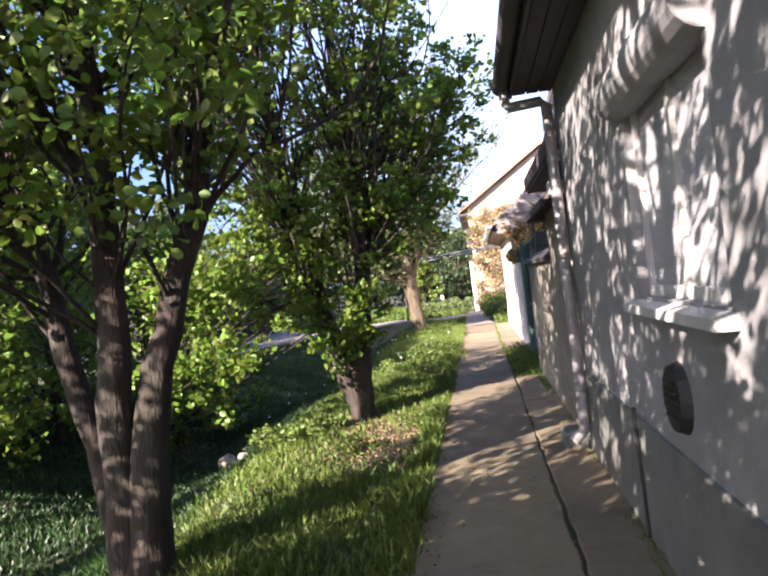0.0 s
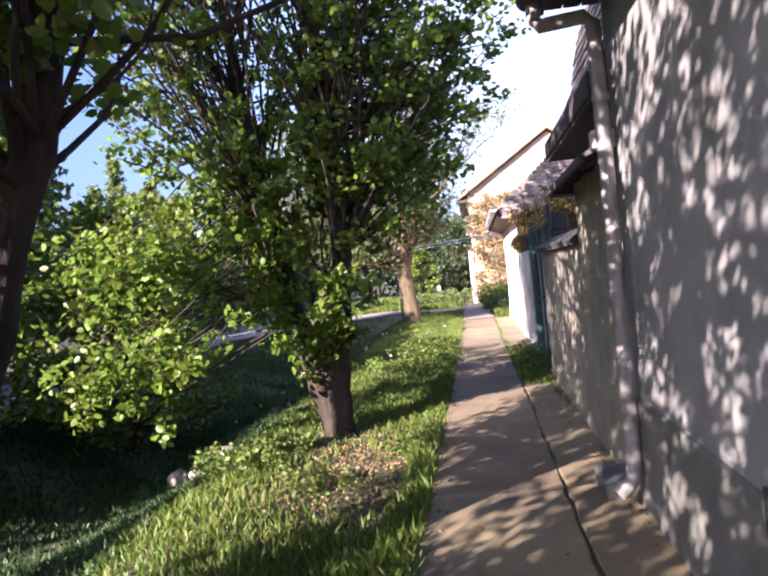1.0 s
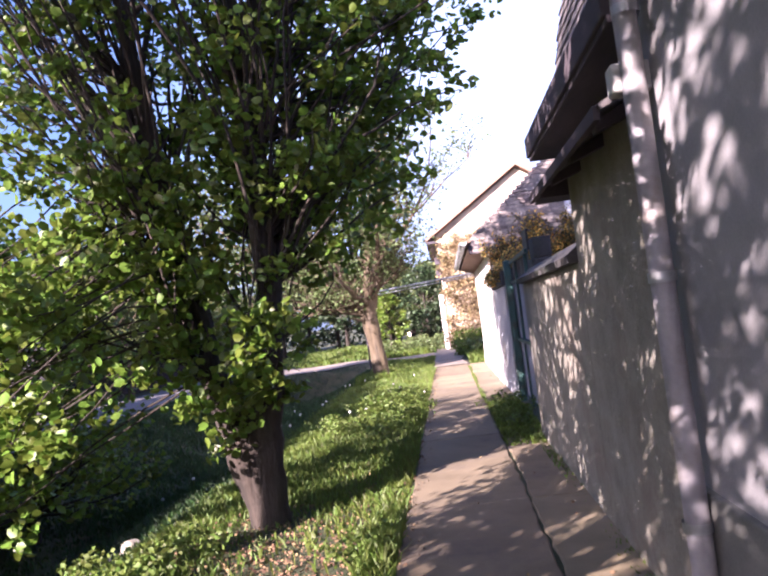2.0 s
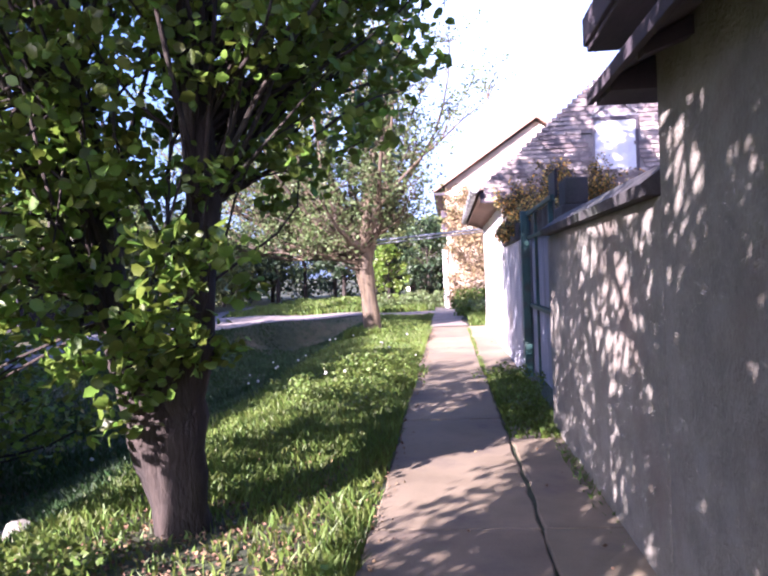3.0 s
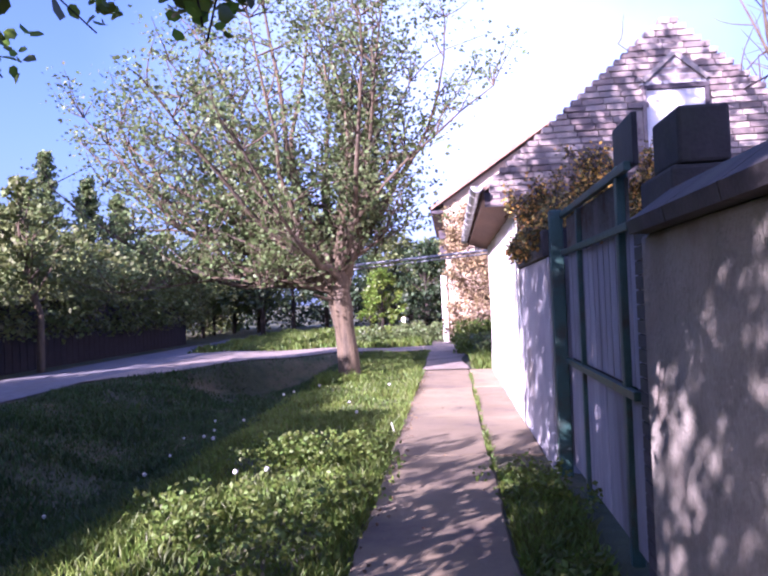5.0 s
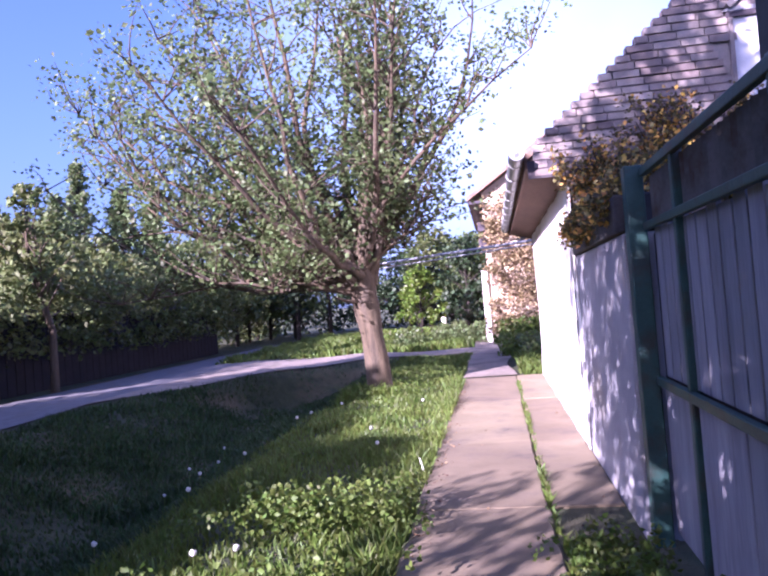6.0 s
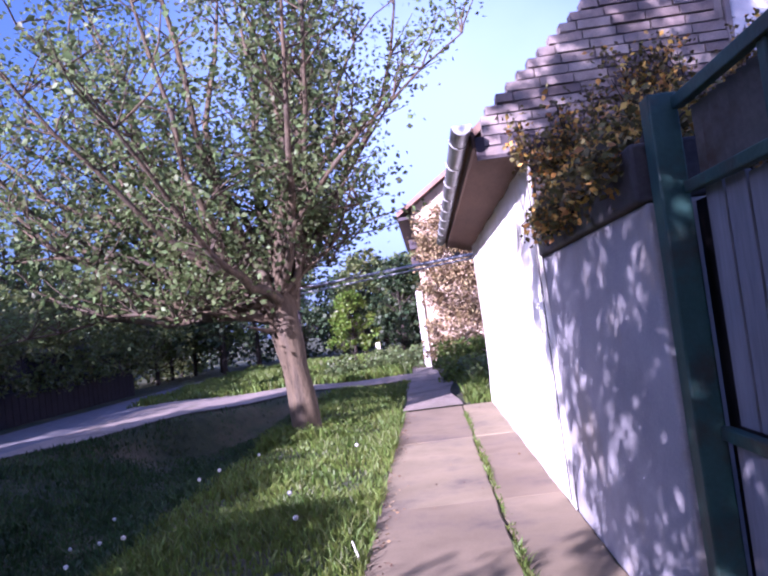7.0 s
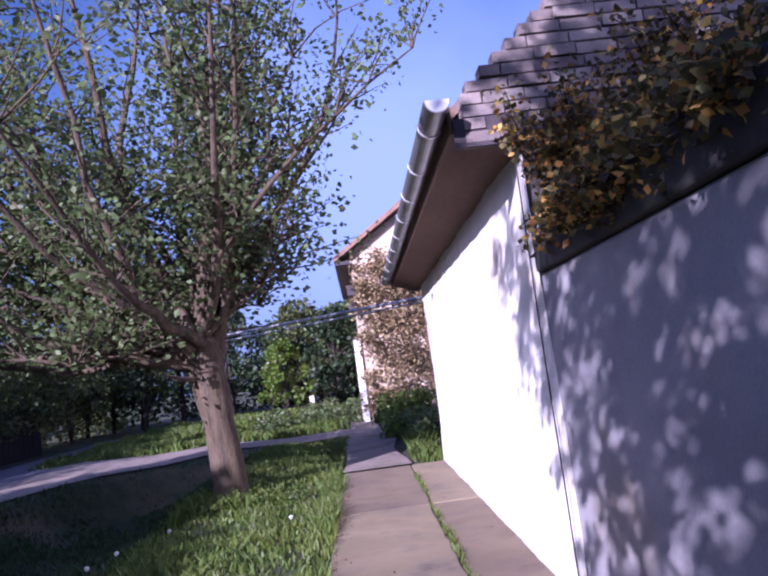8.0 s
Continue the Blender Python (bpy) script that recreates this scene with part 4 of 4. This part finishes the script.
def distance():
    r = random.Random(9)
    # thicket along the far side of the lane
    for i in range(15):
        x, y = -13.0 - r.uniform(0, 3.5), 29 + i * 1.9
        far_tree("tree", (x, y), "bushy tree at the far side of the lane", r.uniform(4.0, 5.6), r.uniform(1.8, 2.6), 90, 0.2, LEAF_FAR if i % 3 else LEAF_PALE, 100 + i, 0.1, 0.3, r.uniform(-0.4, 0.4), "thicket beyond the lane")
    for i in range(12):
        x, y = -11.5 + i * 1.35, 52 + r.uniform(-3, 5)
        far_tree("tree", (x, y), "tree in the grove behind the green", r.uniform(4.5, 7.0), r.uniform(1.8, 2.6), 80, 0.24, (LEAF_FAR, LEAF_DARK, LEAF_PALE)[i % 3], 140 + i, 0.12, 0.28, r.uniform(-0.4, 0.4), "grove behind the green")
    for i, (x, y, h) in enumerate(((-28.5, 60, 13.4), (-31, 61, 11.5), (-26.4, 62, 11.8), (-33.5, 63, 10.0), (-24.5, 63, 10.5))):
        far_tree("poplar", (x, y), "slender poplar standing against the sky", h, 1.5, 300, 0.24, LEAF_PALE, 170 + i, 0.18, 0.12, 0.0, "row of poplars")
    for i, (x, y, h, w) in enumerate(((-1.0, 48, 4.6, 1.7), (-0.2, 53, 5.2, 1.8), (-2.3, 56, 5.4, 2.0))):
        far_tree("conifer", (x, y), "dark evergreen beyond the path", h, w, 110, 0.2, LEAF_DARK, 180 + i, 0.14, 0.08, 0.0, "evergreens beyond the path")
    far_tree("shrub", (-3.0, 44), "fresh yellow-green shrub on the green", 3.1, 1.1, 100, 0.15, LEAF, 190, 0.07, 0.2)
    far_tree("tree", (-10.95, 28.6), "slender pale-trunked tree leaning over the lane", 5.4, 1.3, 60, 0.16, LEAF_FAR, 191, 0.1, 0.5, -0.5, bark=BARK_PALE)
    for i, (x, y, w, h) in enumerate(((-1.6, 36.6, 1.6, 0.75), (-3.4, 37.5, 1.6, 0.7), (-0.9, 38.5, 1.0, 0.8), (1.2, 30.5, 0.8, 0.6), (1.6, 28.0, 0.7, 0.7), (1.1, 34.6, 0.7, 0.9))):
        c = [(x + r.uniform(-w, w), y + r.uniform(-0.7, 0.7), float(height(x, y)) + r.uniform(0.05, h * 0.8)) for _ in range(60)]
        V, F = leaf_cloud(c, np.full(60, 0.25), np.full(60, 30), 0.11, 200 + i, -0.2)
        ob = raw("bush", V, F, GRASS if i % 2 else LEAF_PALE, None)
        tagged(ob, "low overgrown green bush beside the path", "bush", "low bushes")
    # row mostly out of view, added to shade the ditch, lane and crossing
    for i in range(14):
        x, y = -11.9 - r.uniform(0, 1.6), 2.6 + i * 1.35
        far_tree("tree", (x, y), "tall bushy tree added along the lane to shade the ditch", r.uniform(7.3, 8.2), r.uniform(2.0, 2.5), 240, 0.24, LEAF_FAR, 400 + i, 0.14, 0.12, 0.0, "trees along the lane")
    # added for their shade; the last three stand out of view, only blocking sun
    for i, (x, y) in enumerate(((-6.6, 11.0), (-5.6, 13.2), (-6.9, 8.6), (-6.2, 3.4), (-6.9, 6.2), (-6.8, 2.2))):
        far_tree("tree", (x, y), "bushy tree added at the edge of the lane for its shade", (4.4, 4.1, 3.4, 2.8, 8.2, 11.5)[i], (1.7, 1.7, 1.5, 1.5, 1.2, 2.4)[i], (260, 260, 260, 260, 45, 260)[i], 0.11, LEAF, 450 + i, 0.07 if i < 5 else 0.16, (0.08, 0.08, 0.08, 0.08, 0.62, 0.62)[i], 0.0, "young trees by the ditch")
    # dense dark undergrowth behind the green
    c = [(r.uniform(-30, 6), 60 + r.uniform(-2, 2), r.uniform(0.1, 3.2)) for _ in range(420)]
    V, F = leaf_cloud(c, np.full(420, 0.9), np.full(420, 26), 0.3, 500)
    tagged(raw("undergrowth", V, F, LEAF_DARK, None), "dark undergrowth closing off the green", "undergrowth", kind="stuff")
    c = [(-13.0 - r.uniform(0, 4), r.uniform(28, 58), r.uniform(0.1, 2.6)) for _ in range(330)]
    V, F = leaf_cloud(c, np.full(330, 0.7), np.full(330, 26), 0.22, 501)
    tagged(raw("undergrowth", V, F, LEAF_FAR, None), "undergrowth beneath the thicket beyond the lane", "undergrowth", kind="stuff")
    c = [(-11.45 + r.uniform(-0.5, 0.4), r.uniform(25, 43.5), 0.9 + 2.4 * r.random() ** 0.8) for _ in range(460)]
    V, F = leaf_cloud(c, np.full(460, 0.45), np.full(460, 26), 0.15, 502)
    tagged(raw("overhanging_foliage", V, F, LEAF_FAR, None), "foliage drooping over the shed's roof", "foliage", kind="stuff")
    # dark shed shape, standing in for the deep shadow under the trees
    sh = thing("shed", "long near-black shed shape standing in for the shadow under the trees beyond the lane", "shed", (-13.0, 30, 0))
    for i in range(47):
        part("board", boxed(-11.8 - 0.02 * (i % 2), -11.75, 25.0 + 0.36 * i, 25.34 + 0.36 * i, -0.1, 1.95), SHADE_WOOD, sh)
    part("body", boxed(-15.5, -11.85, 25.0, 41.9, -0.1, 1.93), SHADE_WOOD, sh)
    part("roof", prism([(-15.9, 1.95), (-15.9, 2.0), (-13.7, 2.3), (-11.6, 2.0), (-11.6, 1.95)], 1, 24.8, 42.1), SHADE_WOOD, sh)
    # peach house far off
    h = thing("house", "distant peach-coloured house behind the trees", "house", (-26, 46, 0))
    part("wall", boxed(-31, -23.6, 44, 52, -0.2, 3.4), PEACH, h)
    part("roof", prism([(-31.5, 3.4), (-27.3, 6.0), (-23.1, 3.4)], 1, 43.6, 52.4), TILE, h)
    for x in (-25.4, -28.4):
        w = part("window", boxed(x, x + 1.0, 43.97, 44.02, 1.1, 2.4), GLASS_DARK, h)
        part("frame", boxed(x - 0.07, x + 1.07, 43.94, 43.969, 1.02, 1.1), STONE, w)
    post = thing("marker_post", "short white marker post on the green", "post", (-1.79, 41.0, 0))
    part("post", boxed(-1.87, -1.71, 40.93, 41.07, -0.1, 0.85, bevel=0.02), WHITEWASH, post)


distance()


# bare tree behind the gable
def bare_tree():
    r = np.random.default_rng(31)
    at = np.array([8.2, 26.0, 0.0])
    root = thing("tree", "leafless tree behind the brick gable", "tree", tuple(at))
    limbs = [(np.array([at + (0, 0, -0.1), at + (0, 0, 2.0), at + (-0.2, 0, 4.0)]), np.array([0.25, 0.2, 0.14]), 8)]
    for i in range(22):
        e = at + np.array((r.normal() * 1.9, r.normal() * 1.2, r.uniform(5, 9.5)))
        q, rr_ = bough(at + (-0.1, 0, r.uniform(2.0, 4)), e, 0.07, 0.012, r, 0.08, 8)
        limbs.append((q, rr_, 5))
        for _ in range(9):
            k = int(r.integers(3, 8))
            t, tr = bough(q[k], q[k] + np.array((r.normal() * 0.7, r.normal() * 0.5, r.uniform(0.2, 1.2))), 0.018, 0.005, r, 0.1, 5)
            limbs.append((t, tr, 4))
    v, f = tubes(limbs[:1])
    raw("trunk", v, f, BARK_PALE, root, smooth=True)
    v, f = tubes(limbs[1:])
    raw("crown", v, f, BARK_PALE, root, "bare twiggy crown", smooth=True)


bare_tree()


# wire from the gable
def wire():
    root = thing("wire", "sagging black service wire fixed to the gable", "wire", (3.83, 18.37, 3.87))
    a, b = np.array((3.83, 18.36, 3.87)), np.array((3.4, 9.2, 4.15))
    pts = [a + (b - a) * t - np.array((0, 0, 0.35 * math.sin(t * math.pi))) for t in np.linspace(0, 1, 14)]
    pipe_part("line", pts, 0.012, WIRE, root, sides=6)


wire()


# ---------------------------------------------------------------- vine
def vine():
    r = np.random.default_rng(77)
    root = thing("climbing_vine", "yellow-leaved vine spilling over the coping", "vine", (1.3, 17.4, 2.1))
    limbs, c = [], []
    for i in range(80):
        s = np.array((1.2 + r.uniform(0, 0.3), r.uniform(15.98, 18.25), 2.1))
        e = s + np.array((r.uniform(-0.08, 0.5), r.uniform(-0.1, 0.2), r.uniform(0.0, 0.75) * (0.45 + 0.55 * (s[1] - 16.0) / 2.3)))
        q, rr_ = bough(s, e, 0.012, 0.003, r, 0.2, 7, 0.2)
        limbs.append((q, rr_, 5))
        c += list(q[2:])
    for i in range(85):
        s = np.array((r.uniform(1.25, 3.0), 18.3, r.uniform(2.15, 2.6)))
        top = 2.45 + 0.85 * r.random() * min(1.0, 0.25 + (s[0] - 1.2))
        e = np.array((s[0] + r.normal() * 0.25, 18.3 - r.uniform(0, 0.25), top))
        q, rr_ = bough(s, e, 0.01, 0.003, r, 0.2, 7)
        limbs.append((q, rr_, 5))
        c += list(q[1:])
    for i in range(34):                    # hanging strands
        s = np.array((1.12, r.uniform(15.98, 18.1), 2.1))
        e = s + np.array((-0.08, r.normal() * 0.25, -r.uniform(0.02, 0.14)))
        q, rr_ = bough(s, e, 0.008, 0.003, r, 0.15, 6)
        limbs.append((q, rr_, 5))
        c += list(q[1:])
    v, f = tubes(limbs)
    raw("stem", v, f, BARK, root, smooth=True)
    c = np.array(c)
    V, F = leaf_cloud(c, np.full(len(c), 0.15), np.full(len(c), 15), 0.041, 78)
    raw("leaves", V, F, VINE_LEAF, root)
    pick = c[r.random(len(c)) < 0.85]
    V, F = leaf_cloud(pick, np.full(len(pick), 0.15), np.full(len(pick), 6), 0.044, 79)
    raw("yellow_leaves", V, F, VINE_YELLOW, root, "yellow and orange leaves")


vine()


def far_ivy():
    r = np.random.default_rng(88)
    c = [(r.uniform(0.15, 3.0), 35.85 - r.uniform(0, 0.2), 0.3 + 4.6 * r.random() ** 0.85) for _ in range(400)]
    V, F = leaf_cloud(c, np.full(400, 0.3), np.full(400, 24), 0.1, 89)
    ob = raw("ivy", V, F, IVY_DRY, None)
    tagged(ob, "dry brown ivy covering the far gable", "ivy")


far_ivy()


# ---------------------------------------------------------------- grass and small growth
def grass(name, n, area, hmin, hmax, seed, material, label, width=0.007, dense=None):
    r = np.random.default_rng(seed)
    x = r.uniform(area[0], area[1], n)
    y = area[2] + (area[3] - area[2]) * r.random(n) ** 1.0
    patch = 0.5 + 0.5 * np.sin(x * 2.3 + 1.3 * np.sin(y * 1.1)) * np.sin(y * 1.9 + np.cos(x * 1.7))
    keep = r.random(n) < 0.35 + 0.65 * patch
    if dense is not None:
        keep &= dense(x, y, r)
    x, y, patch = x[keep], y[keep], patch[keep]
    n = len(x)
    z = height(x, y)
    h = r.uniform(hmin, hmax, n) * (0.6 + 0.7 * patch)
    a = r.uniform(0, 2 * np.pi, n)
    bend = r.uniform(0.15, 0.8, n) * h
    b = r.uniform(0, 2 * np.pi, n)
    w = width * r.uniform(0.7, 1.4, n)
    u = np.stack([np.cos(a), np.sin(a), 0 * a], 1) * w[:, None]
    base = np.stack([x, y, z - 0.01], 1)
    mid = base + np.stack([np.cos(b) * bend * 0.3, np.sin(b) * bend * 0.3, h * 0.6], 1)
    tip = base + np.stack([np.cos(b) * bend, np.sin(b) * bend, h], 1)
    V = np.stack([base - u, base + u, mid - u * 0.8, mid + u * 0.8, tip], 1).reshape(-1, 3)
    i = np.arange(n) * 5
    F = np.concatenate([np.stack([i, i + 1, i + 3], 1), np.stack([i, i + 3, i + 2], 1), np.stack([i + 2, i + 3, i + 4], 1)])
    ob = raw(name, V, F, material, None)
    return tagged(ob, label, "grass", kind="stuff")


def not_bare(x, y, r):
    """Less growth on the trodden earth under the linden."""
    d = np.hypot((x + 0.9) / 1.3, (y - 8.2) / 2.2)
    return r.random(len(x)) < np.clip(d * 1.2 - 0.35, 0.05, 1)


def short_of_crossing(x, y, r):
    """No growth on the track, little on the bare bank below it."""
    gap = crossing_edge(x) - y
    return (gap > 0.05) & ((gap > 1.25) | (x < -5.4) | (x > -2.4) | (r.random(len(x)) < 0.12))


grass("grass", 95000, (-2.7, -0.40, 3.0, 20.0), 0.035, 0.125, 1, GRASS, "rough green grass on the verge", 0.008, not_bare)
# the next three carry the ditch's shade in their blade colour
grass("grass", 60000, (-4.2, -2.5, 3.0, 20.0), 0.04, 0.13, 19, GRASS_SHADED, "green grass on the ditch bank, darkened in colour for shade", 0.009, not_bare)
grass("grass", 60000, (-7.5, -4.2, 5.0, 24.0), 0.04, 0.12, 2, GRASS_SHADED, "long green grass in the ditch, darkened in colour for shade", 0.012)
grass("grass", 50000, (-7.5, -2.5, 20.0, 31.5), 0.04, 0.13, 20, GRASS_SHADED, "shade-darkened grass in the ditch below the crossing", 0.012, short_of_crossing)
grass("grass", 25000, (-2.7, -0.42, 20.0, 31.5), 0.04, 0.13, 3, GRASS, "green grass round the pollarded tree", 0.012, short_of_crossing)
grass("grass", 2600, (-2.5, -1.2, 23.5, 24.9), 0.1, 0.26, 18, GRASS, "long grass round the foot of the pollarded tree", 0.012)
grass("grass", 50000, (-9.0, -0.45, 34.4, 50.0), 0.1, 0.3, 4, GRASS, "grass on the green past the crossing", 0.025)
grass("grass", 9000, (-0.62, -0.36, 3.0, 25.0), 0.06, 0.2, 5, GRASS, "grass leaning over the path's edge", 0.008)
grass("grass", 8000, (0.62, 1.12, 11.9, 15.9), 0.03, 0.12, 6, GRASS, "weeds at the foot of the gate", 0.014)
grass("grass", 1500, (0.585, 0.625, 16.0, 24.5), 0.02, 0.09, 13, GRASS, "small weeds growing in the path's joint", 0.008)
grass("grass", 2500, (0.95, 1.1, 1.0, 12.0), 0.02, 0.08, 14, GRASS, "sparse weeds along the wall's foot", 0.008)
grass("grass", 5000, (0.7, 1.15, 25.5, 35.5), 0.06, 0.35, 12, GRASS, "weeds beside the far path", 0.014)


def weeds():
    r = np.random.default_rng(15)
    spots = [(-0.75, 14.2, 0.28), (-1.1, 14.6, 0.3), (-0.6, 14.9, 0.22), (-1.5, 14.1, 0.26), (-0.9, 13.6, 0.24), (-1.9, 14.8, 0.2), (-0.62, 8.6, 0.2), (-1.9, 9.0, 0.25), (-2.3, 8.6, 0.25), (-2.0, 8.2, 0.22),
             (0.85, 15.4, 0.2), (1.0, 14.9, 0.18), (0.8, 13.2, 0.16), (-1.1, 23.4, 0.25), (-1.9, 23.6, 0.22), (-2.6, 8.9, 0.25), (-1.3, 7.6, 0.18),
             (-0.62, 16.2, 0.4), (-0.75, 16.38, 0.36), (-0.52, 16.5, 0.28), (-1.15, 16.1, 0.34), (-1.32, 16.3, 0.3), (-1.6, 16.1, 0.28), (-0.9, 16.05, 0.25)]
    for i, (x, y, h) in enumerate(spots):
        c = [(x + r.normal() * 0.16, y + r.normal() * 0.16, float(height(x, y)) + r.uniform(0.02, h)) for _ in range(16)]
        V, F = leaf_cloud(c, np.full(16, 0.11), np.full(16, 24), 0.042, 300 + i, -0.3)
        ob = raw("weed", V, F, GRASS, None)
        tagged(ob, "leafy green weed clump in the verge", "weed", "weed clumps", "stuff")


weeds()


def dry_stalk():
    z = float(height(-0.42, 17.8))
    p = np.array([(-0.42, 17.8, z - 0.03), (-0.425, 17.79, z + 0.05), (-0.44, 17.78, z + 0.11), (-0.455, 17.775, z + 0.17)])
    v, f = tubes([(p, np.array([0.008, 0.008, 0.007, 0.005]), 7)])
    tagged(raw("dry_stalk", v, f, WHITEWASH, None, smooth=True), "pale dry stalk sticking up beside the path", "stalk")


dry_stalk()


def litter():
    r = np.random.default_rng(16)
    n = 6000
    x = -1.0 + r.normal(size=n) * 0.75
    y = 8.6 + r.normal(size=n) * 1.6
    ok = (x < -0.36) & (x > -3)
    x, y = x[ok], y[ok]
    c = np.stack([x, y, height(x, y) + 0.018], 1)
    V, F = leaf_cloud(c, np.full(len(c), 0.012), np.full(len(c), 1), 0.032, 17, 0.0, 0.12)
    ob = raw("fallen_leaves", V, F, LITTER, None)
    tagged(ob, "dry brown fallen leaves under the linden", "leaves", kind="stuff")


litter()


def path_debris():
    r = np.random.default_rng(44)
    n = 700
    edge = r.random(n) < 0.85
    x = np.where(edge, -0.36 + np.abs(r.normal(size=n)) * 0.09, r.uniform(-0.35, 1.0, n))
    y = r.uniform(2.5, 25, n)
    c = np.stack([x, y, np.full(n, 0.017)], 1)
    V, F = leaf_cloud(c, np.full(n, 0.003), np.full(n, 1), 0.022, 45, 0.0, 0.06, 0.6)
    tagged(raw("path_debris", V, F, LITTER, None), "dry leaf crumbs and dirt on the footpath", "debris", kind="stuff")


path_debris()


def seed_heads():
    r = random.Random(21)
    for i in range(20):
        x, y = r.uniform(-4.5, -0.6), r.uniform(13.5, 22.5)
        z = float(height(x, y))
        h = r.uniform(0.14, 0.26)
        d = thing("dandelion", "white dandelion seed head on its stalk", "dandelion", (x, y, z), "dandelions in the grass")
        pipe_part("stalk", [(x, y, z - 0.01), (x + 0.01, y, z + h)], 0.003, GRASS, d, sides=5)
        bm = bmesh.new()
        bmesh.ops.create_icosphere(bm, subdivisions=2, radius=0.02, matrix=pose(x + 0.01, y, z + h + 0.012))
        for v in bm.verts:
            v.co += Vector((r.uniform(-1, 1), r.uniform(-1, 1), r.uniform(-1, 1))) * 0.004
        part("head", bm, FLUFF, d)


seed_heads()


def stones():
    r = random.Random(3)
    for x, y, s in ((-3.9, 11.0, 0.16), (-3.5, 10.6, 0.1), (-3.2, 10.9, 0.12), (-3.7, 11.5, 0.09)):
        bm = bmesh.new()
        bmesh.ops.create_icosphere(bm, subdivisions=2, radius=s, matrix=pose(x, y, float(height(x, y)) + s * 0.35))
        for v in bm.verts:
            v.co += Vector((r.uniform(-1, 1), r.uniform(-1, 1), r.uniform(-1, 1))) * s * 0.16
        ob = part("stone", bm, PLASTER_ROUGH, None)
        tagged(ob, "pale rough field stone in the ditch", "stone", "stones in the ditch")


stones()
